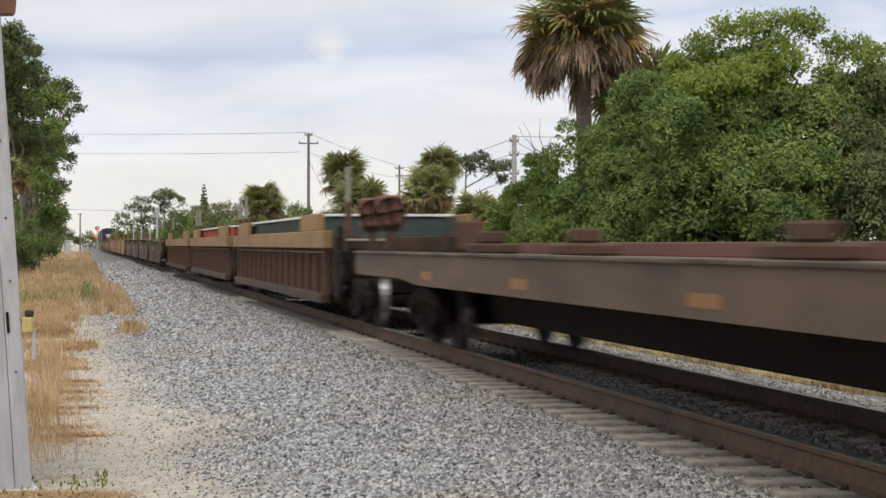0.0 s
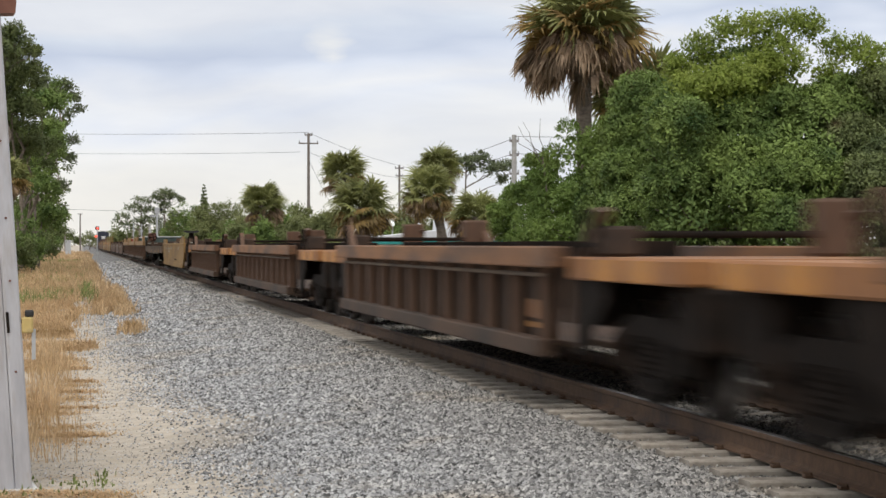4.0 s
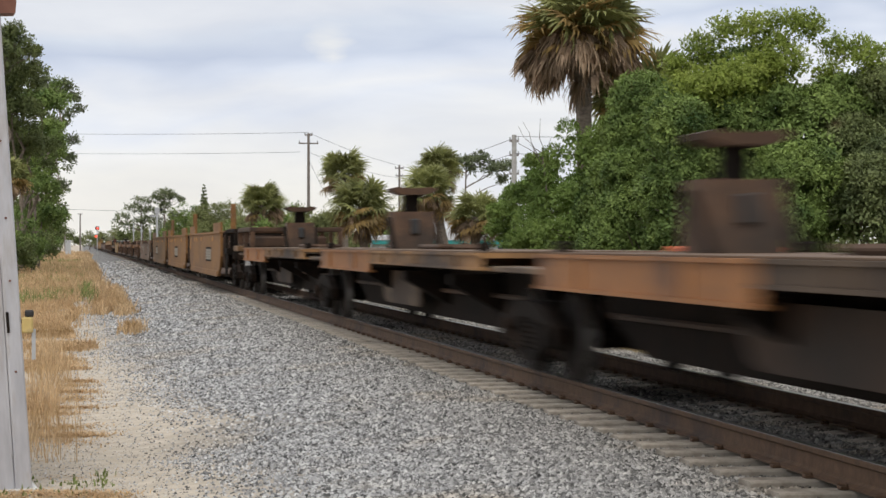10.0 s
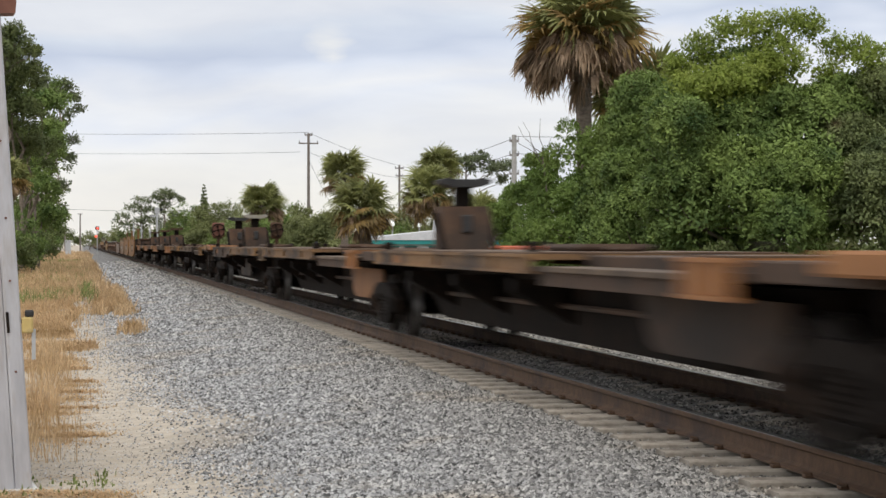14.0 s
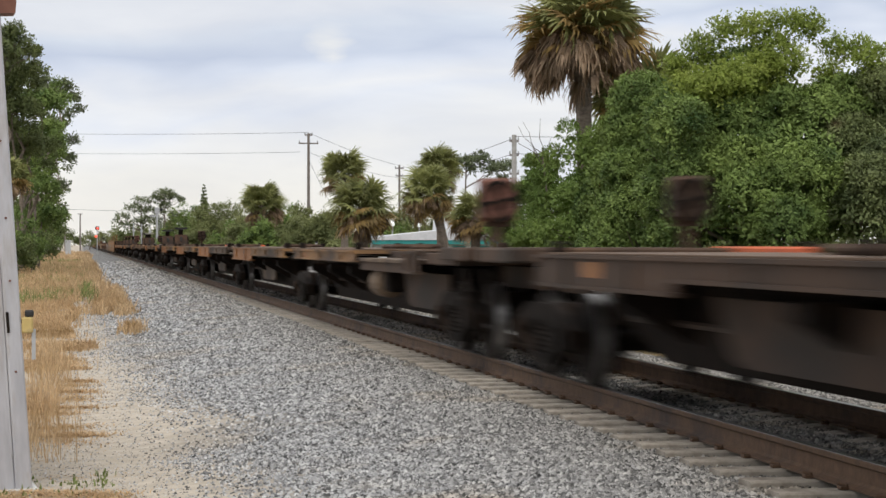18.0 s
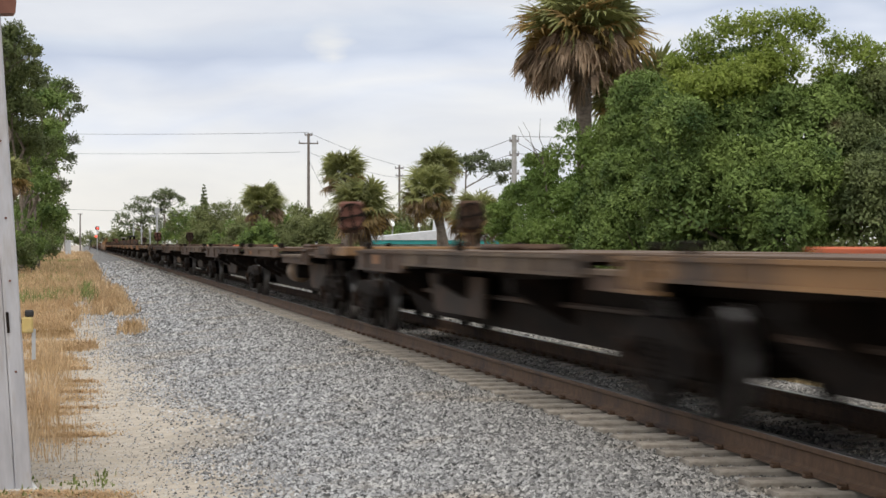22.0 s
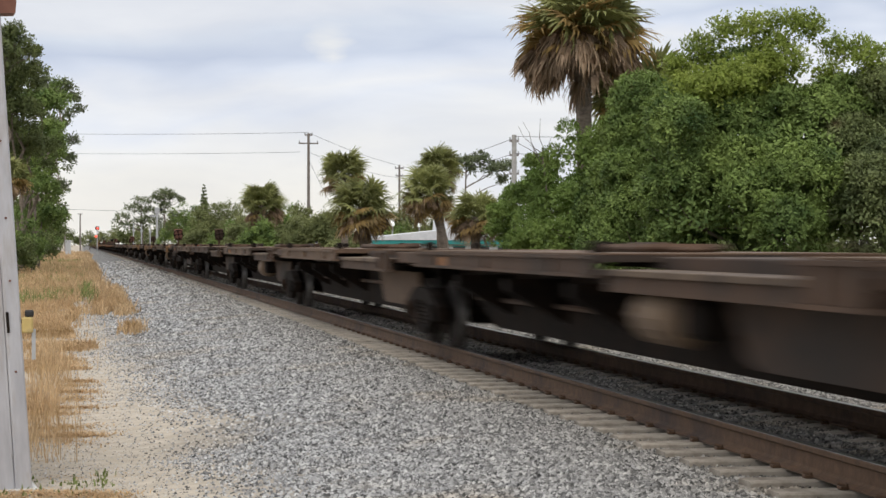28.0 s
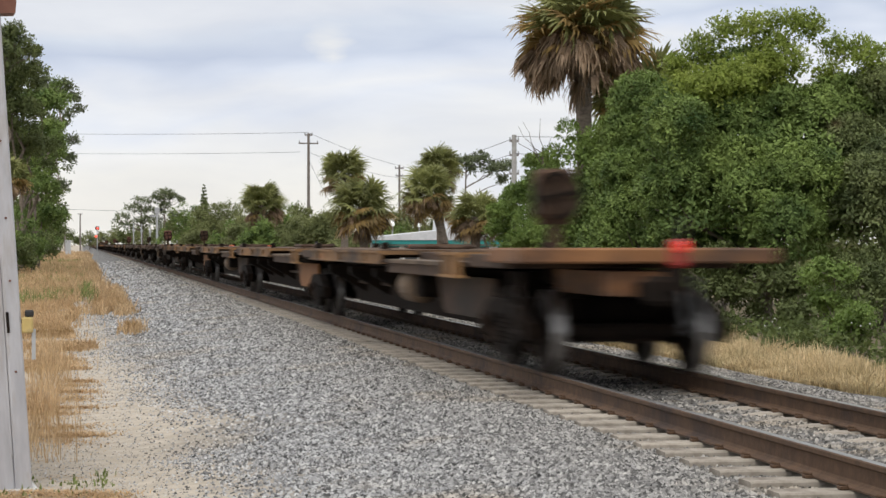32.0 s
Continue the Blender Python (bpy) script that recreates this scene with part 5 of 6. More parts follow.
def plate(flat, face, put, t):
    """Faces in a plane, given thickness as one closed body."""
    n = len(flat)
    edges = [(q[i], q[(i + 1) % len(q)]) for q in face for i in range(len(q))]
    both = [frozenset(e) for e in edges]
    rim = [e for e in edges if both.count(frozenset(e)) == 1]
    v = [put(a, b, -t) for a, b in flat] + [put(a, b, t) for a, b in flat]
    return Shape().add(v, list(face) + [tuple(n + i for i in reversed(q)) for q in face] + [(a, b, b + n, a + n) for a, b in rim])


def coupler(car, y, d):
    part("coupler", kept(("coupler", d), lambda: Shape().box(-0.1, 0.1, 0, d * 0.75, 0.78, 0.94, 0.02).box(-0.16, 0.16, -d * 0.14, d * 0.12, 0.72, 1.0, 0.05).mesh("coupler", M["dark"])), None, car, at=(0, y, 0))
    part("brake_hose", kept(("hose", d), lambda: Shape().rod((0.3, d * 0.3, 0.85), (0.28, d * 0.1, 0.5), 0.025, n=6).rod((0.28, d * 0.1, 0.5), (0.2, -d * 0.1, 0.45), 0.025, n=6).mesh("brake_hose", M["black"])), None, car, at=(0, y, 0))


def hand_wheel_mesh():
    """A spoked wheel cut from one plate: rim, four spokes and hub."""
    turn = lambda r, k: (r * math.cos(k * math.pi / 8), r * math.sin(k * math.pi / 8))
    flat = [turn(0.235, k) for k in range(16)] + [turn(0.2, k) for k in range(16)] + [turn(0.045, k) for k in range(16)]
    face = [(k, (k + 1) % 16, 16 + (k + 1) % 16, 16 + k) for k in range(16)] + [(16 + k, 17 + k, 33 + k, 32 + k) for k in (0, 4, 8, 12)] + [tuple(range(32, 48))]
    return plate(flat, face, lambda a, b, s: (a, s, b), 0.012).mesh("hand_wheel", M["dark"])


def brake_stand(car, x, y, colour):
    s = part("brake_stand", kept("stand", lambda: Shape().box(-0.05, 0.05, -0.04, 0.04, 0, 0.36).box(-0.16, 0.16, -0.035, 0.035, 0.28, 0.34).mesh("brake_stand", M["rust"])), None, car, at=(x, y, 1.22))
    part("gear_box", kept(("gear", colour), lambda: Shape().box(-0.2, 0.2, -0.12, 0.12, 0.34, 0.82, 0.04).mesh("gear_box", M[colour])), None, s, "rusty hand brake housing")
    part("hand_wheel", kept("handwheel", hand_wheel_mesh), None, s, at=(0, -0.16, 0.56))


def hitch(car, y, cap, z=1.23):
    """A raised trailer hitch: a box with sloping ends, a post and a saddle-shaped plate on top."""
    h = part("hitch", kept("hitch", lambda: Shape().prism([(-0.42, 0.0), (0.42, 0.0), (0.33, 0.62), (-0.28, 0.62)], "x", -0.34, 0.34).mesh("hitch", M["rust"])), None, car, "brown steel trailer hitch", at=(0, y, z))
    part("head_post", slab("head_post", -0.12, 0.12, -0.14, 0.14, 0.6, 0.92, "dark", 0.03), None, h)
    for x in (-1, 1):
        part("strut", kept(("strut", x), lambda: Shape().rod((x * 0.38, 0.02, 0.5), (x * 0.38, -0.6, 0.0), 0.045, n=6).mesh("strut", M["dark"])), None, h)
    part("hitch_plate", kept(("plate", cap), lambda: Shape().prism([(-0.36, 0.95), (-0.38, 1.0), (-0.26, 1.03), (-0.16, 1.01), (0.16, 1.01), (0.26, 1.03), (0.38, 1.0), (0.36, 0.95), (0.2, 0.9), (-0.2, 0.9)], "y", -0.36, 0.3).mesh("hitch_plate", M[cap])), None, h, "saddle-shaped top plate")
    # A solid black block stands in for the shade inside an open slot.
    part("head_opening", kept("slotblock", lambda: Shape().box(-0.07, 0.07, -0.41, -0.33, 0.24, 0.5, 0.02).mesh("head_opening", M["black"])), None, h)


def platform(name, car, y, y0, y1, edge, label, z0=1.03, half=1.3):
    """A deck: one pressed channel section with lipped edges, stake pockets along it, and a plate on top."""
    h = half
    prof = [(-h - 0.03, z0), (-h + 0.09, z0), (-h + 0.09, z0 + 0.03), (-h + 0.03, z0 + 0.03), (-h + 0.03, 1.16), (h - 0.03, 1.16), (h - 0.03, z0 + 0.03), (h - 0.09, z0 + 0.03), (h - 0.09, z0),
            (h + 0.03, z0), (h + 0.03, z0 + 0.03), (h, z0 + 0.03), (h, 1.185), (h + 0.03, 1.185), (h + 0.03, 1.215), (-h - 0.03, 1.215), (-h - 0.03, 1.185), (-h, 1.185), (-h, z0 + 0.03), (-h - 0.03, z0 + 0.03)]
    p = part(name, kept((name, y0, y1, edge, z0), lambda: Shape().prism(prof, "y", y0, y1).mesh(name, M[edge])), None, car, label, at=(0, y, 0))
    part("deck_plate", slab("deck_plate", -h + 0.06, h - 0.06, y0, y1, 1.2155, 1.232, "deck", 0.003), None, p)
    n = max(2, int((y1 - y0) / 2.6))
    for k in range(n):
        yy = y0 + (k + 0.5) * (y1 - y0) / n
        for x in (-h - 0.02, h + 0.02):
            part("stake_pocket", slab("stake_pocket", -0.014, 0.014, -0.06, 0.06, z0 + 0.035, 1.18, edge, 0.006), None, p, at=(x, yy, 0))
    return p


def slab(key, x0, x1, y0, y1, z0, z1, material, b=0.01):
    return kept((key, x0, x1, y0, y1, z0, z1, material), lambda: Shape().box(x0, x1, y0, y1, z0, z1, b).mesh(key, M[material]))


def spine_unit(car, y, L, style, tank, k, n, red=True):
    """One platform of an articulated flat car between two trucks, from y (rear truck) to y + L. Style: kind, edge paint, block paint."""
    kind, edge, block = style
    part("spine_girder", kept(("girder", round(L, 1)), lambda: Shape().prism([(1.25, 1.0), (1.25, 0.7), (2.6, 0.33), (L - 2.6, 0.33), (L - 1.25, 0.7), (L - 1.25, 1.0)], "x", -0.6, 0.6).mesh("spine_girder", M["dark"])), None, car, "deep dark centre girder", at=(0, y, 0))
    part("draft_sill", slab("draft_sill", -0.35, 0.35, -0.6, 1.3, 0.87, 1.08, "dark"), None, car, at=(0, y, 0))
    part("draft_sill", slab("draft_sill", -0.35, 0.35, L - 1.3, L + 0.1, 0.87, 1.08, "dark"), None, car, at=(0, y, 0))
    text = "deck platform with worn painted edge"
    if kind == "A":
        platform("deck_platform", car, y, 1.2, L - 7.7, edge, text)
        platform("end_block", car, y, L - 7.68, L - 1.6, block, "deep painted end block of the deck", 0.9)
        part("bridge_plate", slab("bridge_plate", -1.2, 1.2, L - 1.6, L + 1.19, 1.02, 1.075, "tanedge", 0.01), None, car, "dusty bridge plate over the truck", at=(0, y, 0))
        span = (3.4, L - 7.0)
    else:
        last_unit = k == n - 1
        a, b = (0.2, 1.4) if last_unit else (2.4, 7.2)
        if last_unit:
            platform("front_platform", car, y, b, 11.0, edge, text)
            platform("end_block", car, y, 11.02, L - 0.95, "rust", "rusty end of the deck", 0.93)
        else:
            platform("front_platform", car, y, b, L - 0.95, edge, text)
        if last_unit:
            platform("rear_platform", car, y, -0.75, a, block, text, 0.93)
        else:
            platform("rear_platform", car, y, 1.25, a, block, text, 0.93)
            part("joint_deck", slab("joint_deck", -1.2, 1.2, -0.93, 1.24, 1.06, 1.2, "rust", 0.012), None, car, "dark rusty deck over the shared truck", at=(0, y, 0))
        for x in (-1.0, 1.0):
            part("side_ledge", slab("side_ledge", x - 0.24, x + 0.24, a, b, 1.05, 1.1, "tanedge", 0.006), None, car, at=(0, y, 0))
            part("ledge_web", slab("ledge_web", x - 0.2, x - 0.16, a, b, 0.92, 1.05, "rust", 0.004), None, car, at=(0, y, 0))
        part("centre_deck", slab("centre_deck", -0.74, 0.74, a, b, 1.02, 1.2, "rust", 0.01), None, car, at=(0, y, 0))
        span = (4.6, L - 3.4) if last_unit else (8.4, L - 3.4)
    for x in (-1.0, 1.0):
        part("web_plate", kept(("web", edge, kind, block, x, k % 2), lambda: Shape().prism([(1.3, 0.92), (1.3, 0.5), (1.42, 0.45), (4.3, 0.44), (4.55, 0.5), (5.0, 0.92)], "x", x * 0.86 - 0.02, x * 0.86 + 0.02).mesh("web_plate", M[(("orange" if kind == "B" else "tanedge") if edge == "ochre" else edge) if k % 2 else "rust"])), None, car, at=(0, y + (L - 10.9 if kind == "A" else 6.4 if k == n - 1 else 0.0), 0))
        for yy in (span[0], (span[0] + span[1]) / 2, span[1]):
            part("bearer", kept(("bearer", x), lambda: Shape().prism([(x * 0.6, 0.5), (x * 1.22, 0.84), (x * 1.22, 0.96), (x * 0.6, 0.96)], "y", -0.12, 0.12).mesh("bearer", M["dark"])), None, car, at=(0, y + yy, 0))
    part("brake_rod", kept(("brod", round(L, 1)), lambda: Shape().rod((-0.7, 1.2, 0.72), (-0.7, L - 2.0, 0.66), 0.03, n=6).mesh("brake_rod", M["rust"])), None, car, at=(0, y, 0))
    if tank:
        part("air_tank", kept("tank", lambda: Shape().lathe([(0, 0.06), (0.03, 0.17), (0.09, 0.22), (0.95, 0.22), (1.01, 0.17), (1.04, 0.06)], "y", 16, (-0.95, 0, 0.74)).mesh("air_tank", M["tanedge"], False)), None, car, "dusty tan air reservoir", at=(0, y + 5.6, 0))
        part("brake_valve", slab("brake_valve", -1.1, -0.7, 5.0, 5.4, 0.62, 0.9, "dark", 0.04), None, car, at=(0, y, 0))
    if red:
        part("guide_rail", slab("guide_rail", 0.98, 1.12, L - 1.6, L + (0.9 if k == n - 1 else 2.0), 1.2, 1.285, "redorange", 0.02), None, car, "red-orange guide rail", at=(0, y, 0))
    else:
        part("guide_block", slab("guide_block", 0.95, 1.15, L - 4.0, L - 2.8, 1.232, 1.33, "rust", 0.02), None, car, at=(0, y, 0))
    part("folded_hitch", kept("folded", lambda: Shape().box(-0.4, 0.4, -1.0, 0.6, 1.232, 1.31, 0.03).box(-0.14, 0.14, -1.3, -1.0, 1.232, 1.28, 0.02).mesh("folded_hitch", M["rust"])), None, car, at=(0, y + 9.9, 0))
    for yy in (L - 2.0, 1.6) if kind == "A" else (L - 1.3, 7.6):
        for x in (-1.17, 1.17):
            part("pedestal", slab("pedestal", -0.06, 0.06, -0.09, 0.09, 1.233, 1.335, "dark", 0.02), None, car, at=(x, y + yy, 0))
    # dull markings along the near edge
    for yy, w in ((L - 3.2, 0.5), (L - 4.3, 0.5), (L - 5.3, 0.4))[:1 if k % 2 == 0 else 0]:
        part("edge_mark", slab("edge_mark", -0.006, 0, 0, w, 0.0, 0.13, "orange", 0.002), None, car, at=(-1.302, y + yy, 1.03))


def end_sills(car, length, tint):
    for y, d in ((0.0, 1), (length, -1)):
        coupler(car, y, d)
        p = part("end_platform", kept(("endplat", d, tint), lambda: Shape().box(-1.3, 1.3, 0.35 * d, 1.95 * d, 1.12, 1.27, 0.02).box(-0.4, 0.4, 0.5 * d, 2.6 * d, 0.8, 1.04).mesh("end_platform", M[tint])), None, car, at=(0, y, 0))
        part("step", kept(("step", d), lambda: ladder_mesh("step", -1.25, 0.5 * d, 0.95 * d, 0.42, 1.04, (0.45, 0.7))), None, car, at=(0, y, 0))


def spine_car(s0, length, n, label, styles, tanks=(), hitches=(), caps="rust", stands=(True, True), red=True):
    """An articulated flat car of n platforms whose rear coupling lies s0 metres ahead of the train's tail."""
    c = base("flat_car", label, "railway wagon", group="flat cars")
    L = (length - 4.6) / n
    at = [2.3 + k * L for k in range(n + 1)]
    if n == 5 and styles[-1][0] == "B":
        at[4] += 0.8
    for y in at:
        bogie(c, y)
    for k in range(n):
        spine_unit(c, at[k], at[k + 1] - at[k], styles[k % len(styles)], k in tanks, k, n, red)
    end_sills(c, length, "chord" if s0 == 0 else styles[0][2])
    for y in hitches:
        hitch(c, y - s0, caps)
    if stands[0]:
        brake_stand(c, -0.88, 0.65, "rust" if s0 == 0 else "redbrown")
    if stands[1]:
        brake_stand(c, 1.0, length - 0.4, "rust")
    CARS.append((c, s0))
    return c


def bars(parent, x, y, z, w, h, n, material="dark"):
    """Lettering too worn to read, as plain bars."""
    for k in range(n):
        part("letter_bar", slab("letter_bar", 0, 0.006, 0, w, 0, h / n * 0.5, material, 0.0), None, parent, at=(x, y, z + k * h / n))


def well_unit(car, y0, y1, kind, paint, k=0):
    """One well between trucks: sides, floor, bulkheads; plain tall, plain low or ribbed sides."""
    inset = {"rib": 3.75, "panel": 1.25}.get(kind, 1.5)
    a, b = y0 + inset, y1 - inset
    L = round(b - a, 2)
    top = {"tall": 1.68, "low": 1.33, "rib": 1.29, "panel": 1.54}[kind]
    ribbed, long_end = kind in ("rib", "panel"), kind == "rib"
    brow = top - (0.3 if kind == "panel" else 0.19)
    low = 0.34
    x = 1.32
    cut = 2.3
    for sx in (-1, 1):
        near = sx < 0
        if not ribbed:
            s = part("side_wall", kept(("side", kind, L, paint, sx), lambda: Shape().prism([(0, top), (0, 0.95), (0.35, 0.62), (1.1, low), (L - 1.1, low), (L - 0.35, 0.62), (L, 0.95), (L, top)], "x", sx * x - 0.035, sx * x + 0.035).mesh("side_wall", M[paint])), None, car,
                     "plain painted steel well side", at=(0, a, 0))
            part("bottom_sill", kept(("sill", L, paint, sx), lambda: Shape().box(sx * x + sx * 0.035, sx * x + sx * 0.07, 1.1, L - 1.1, low - 0.02, low + 0.16, 0.012).mesh("bottom_sill", M[paint])), None, s)
            part("top_chord", kept(("tchord", kind, L, paint, sx), lambda: Shape().box(sx * x - 0.07, sx * x + 0.06, 0, L, top - 0.05, top + 0.02, 0.012).mesh("top_chord", M[paint])), None, s)
            up = 0.27 if kind == "tall" else 0.2
            for ya, yb in ((0.05, cut + 1.2), (L - cut - 1.2, L - 0.05)):
                part("raised_panel", kept(("panel", kind, ya, yb, paint, sx), lambda: Shape().prism([(ya, 0), (yb, 0), (yb, up), (ya, up)], "x", sx * x - 0.03, sx * x + 0.03).mesh("raised_panel", M[paint])), None, s, at=(0, 0, top + 0.02))
            if near:
                for f, w in ((0.93, 0.34), (0.8, 0.4), (0.72, 0.4), (0.55, 0.45), (0.2, 0.45)):
                    part("marking", slab("marking", -0.008, 0, 0, w, 0, 0.14, "yellowmark" if kind == "tall" else "placard", 0.0), None, s, at=(-x - 0.036, L * f, top - 0.26))
                if kind == "tall":
                    part("marking", slab("marking", -0.008, 0, 0, 0.32, 0, 0.24, "yellowmark", 0.0), None, s, at=(-x - 0.036, L * 0.965, top - 0.55))
                    pl = part("placard", slab("placard", -0.01, 0, 0, 2.4, 0, 0.34, "placard", 0.0), None, s, "weathered white placard with worn lettering", at=(-x - 0.036, L * (0.26, 0.42, 0.58)[k % 3], top - 0.86))
                    part("placard_rim", slab("placard_rim", -0.014, 0, -0.05, 2.45, 0.34, 0.4, "dark", 0.0), None, pl)
                    part("placard_rim", slab("placard_rim", -0.014, 0, -0.05, 2.45, -0.06, 0.0, "dark", 0.0), None, pl)
                    bars(pl, -0.016, 0.25, 0.06, 1.9, 0.24, 3, "faded")
                else:
                    bars(s, -x - 0.042, L * 0.62, 0.95, 1.6, 0.24, 2, "placard")
                    bars(s, -x - 0.042, L * 0.3, 0.62, 2.2, 0.1, 1, "dark")
        else:
            # Sheet set near-black: the recess shade between ribs is in its colour.
            s = part("side_wall", kept(("rside", kind, L, paint, sx), lambda: Shape().prism([(0.2, brow), (0.5, low), (L - 0.5, low), (L - 0.2, brow)], "x", sx * (x - 0.1) - 0.015, sx * (x - 0.1) + 0.015).mesh("side_wall", M["dark"])), None, car, "near-black recessed side sheet, rib shade put into its colour", at=(0, a, 0))
            part("top_chord", kept(("rchord", kind, L, sx), lambda: Shape().box(sx * x - 0.11, sx * x + 0.05, 0, L, brow, top, 0.015).mesh("top_chord", M["tanchord" if kind == "panel" else "chord"])), None, s, "faded orange box-section top chord")
            part("bottom_sill", kept(("rsill", L, paint, sx), lambda: Shape().box(sx * x - 0.1, sx * x + 0.06, 0.5, L - 0.5, low - 0.04, low + 0.12, 0.015).mesh("bottom_sill", M["rust"])), None, s)
            part("pipe", kept(("rpipe", kind, L, sx), lambda: Shape().rod((sx * (x + 0.03), 0.5, brow - 0.07), (sx * (x + 0.03), L - 0.5, brow - 0.07), 0.02, n=6).mesh("pipe", M["tanedge"])), None, s)
            n = int(L / 1.3)
            for j in range(n + 1):
                part("rib", kept(("rib", kind, paint, sx), lambda: Shape().prism([(-0.1, 0.44), (0.1, 0.44), (0.07, brow), (-0.07, brow)], "x", sx * (x - 0.085), sx * (x + 0.035)).mesh("rib", M[paint])), None, s, at=(0, 0.7 + j * (L - 1.4) / n, 0))
            if near:
                part("marking", slab("marking", -0.008, 0, 0, 0.34, 0, 0.17, "orange", 0.0), None, s, at=(-x + 0.078, 1.2, 0.62))
                part("marking", slab("marking", -0.008, 0, 0, 0.34, 0, 0.05, "yellowmark", 0.0), None, s, at=(-x + 0.078, 1.2, 0.53))
    part("floor", slab("floor", -1.25, 1.25, 0.9, L - 0.9, 0.36, 0.42, "rust"), None, car, at=(0, a, 0))
    for yy in (0.0, L - 0.12):
        part("bulkhead", slab("bulkhead", -1.25, 1.25, 0, 0.12, 0.62, top - 0.1, "rust"), None, car, at=(0, a + yy, 0))
    tint = "orange" if long_end else "dark"
    reach = 3.3 if long_end else inset - 0.3
    for yy, d in ((a, -1), (b, 1)):
        part("end_deck", kept(("edeck", d, tint, reach), lambda: Shape().box(-1.25, 1.25, 0, d * reach, 1.0, 1.2, 0.02).mesh("end_deck", M[tint])), None, car, "rusted platform over the truck", at=(0, yy, 0))
        part("draft_sill", slab("draft_sill", -0.4, 0.4, min(0, d * (reach + 0.2)), max(0, d * (reach + 0.2)), 0.86, 0.999, "dark"), None, car, at=(0, yy, 0))
        part("guide_post", slab("guide_post", 0.75, 1.15, -0.12, 0.14, 1.2, 1.7 if ribbed else 1.6, "brownwell" if ribbed else "rust", 0.03), None, car, at=(0, yy + 0.6 * d, 0))
        part("guide_post", slab("guide_post", -1.15, -0.8, -0.12, 0.12, 1.2, 1.46, "rust", 0.03), None, car, at=(0, yy + 0.6 * d, 0))
        for sx in (-1, 1):
            part("corner_gusset", kept(("gusset", d, sx), lambda: Shape().prism([(0.05 * d, 1.0), (0.05 * d, 0.36), (0.35 * d, 0.36), (1.15 * d, 0.86), (1.15 * d, 1.0)], "x", sx * 1.2 - 0.02, sx * 1.2 + 0.02).mesh("corner_gusset", M["dark"])), None, car, at=(0, yy, 0))
            if long_end:
                part("guide_arm", kept(("guide_arm", d, sx), lambda: Shape().prism([(0.0, 1.2), (0.3 * d, 1.2), (0.8 * d, 1.58), (0.6 * d, 1.62)], "x", sx * 1.12 - 0.05, sx * 1.12 + 0.05).mesh("guide_arm", M["brownwell"])), None, car, "rust-brown slanted container guide", at=(0, yy, 0))
                part("marking", slab("marking", -0.008, 0, 0, 0.55, 0, 0.17, "yellowmark", 0.0), None, car, at=(-1.252, yy + (1.5 * d if sx < 0 else 2.6 * d), 1.01))
        if long_end:
            part("brake_box", slab("brake_box", -1.2, -0.75, -0.25, 0.25, 0.62, 0.98, "dark", 0.04), None, car, at=(0, yy + 0.5 * d, 0))
            part("equipment_box", slab("equipment_box", -1.1, -0.5, -0.35, 0.35, 0.5, 0.99, "dark", 0.04), None, car, at=(0, yy + 3.0 * d, 0))
            part("cross_beam", slab("cross_beam", -1.18, 1.18, -0.09, 0.09, 1.36, 1.42, "dark", 0.02), None, car, at=(0, yy + 0.6 * d, 0))
        if not long_end:
            for xx, zz in ((-1.14, 1.55), (-0.55, 1.42), (0.5, 1.5)):
                part("end_stanchion", slab("end_stanchion", -0.035, 0.035, -0.035, 0.035, 0.7, zz, "rust", 0.01), None, car, at=(xx, yy + 0.8 * d, 0))
            part("hand_rail", slab("hand_rail", -1.14, -0.5, -0.022, 0.022, 1.36, 1.4, "placard", 0.008), None, car, at=(0, yy + 0.86 * d, 0))
            part("brake_cylinder", kept("cyl", lambda: Shape().lathe([(-0.32, 0.06), (-0.3, 0.13), (0.2, 0.13), (0.24, 0.05)], "x", 12, (-0.75, 0, 0.78)).mesh("brake_cylinder", M["rust"])), None, car, at=(0, yy + 0.55 * d, 0))
        part("ladder", kept(("lad", d), lambda: ladder_mesh("ladder", -1.2, d * 0.3, d * 0.7, 0.4, 1.6, (0.6, 0.95, 1.3))), None, car, at=(0, yy, 0))
    if kind == "panel":
        for ya in (1.2, L - 4.2):
            for sx in (-1, 1):
                part("raised_panel", slab("raised_panel", -0.05, 0.05, 0, 3.0, 0, 0.3, "tanchord", 0.015), None, car, at=(sx * x, a + ya, top + 0.003))
        for yy in (-0.35, L + 0.2):
            post = part("end_post", slab("end_post", -0.06, 0.06, -0.06, 0.06, 0.9, 2.0, "brownwell", 0.02), None, car, at=(-1.05, a + yy, 0))
            part("post_top", slab("post_top", -0.04, 0.04, -0.04, 0.04, 2.0, 2.6, "placard", 0.015), None, post, "pale weathered post top")
    if kind == "tall":
        part("end_post", slab("end_post", -1.1, -0.95, 0, 0.16, 1.2, 2.5, paint, 0.02), None, car, at=(0, a - 0.8, 0))
    for j in range(3):
        part("load_guide", slab("load_guide", -0.9, 0.9, 0, 0.25, top - 0.12, top + 0.05, "dark"), None, car, at=(0, a + L * (0.25 + 0.25 * j), 0))


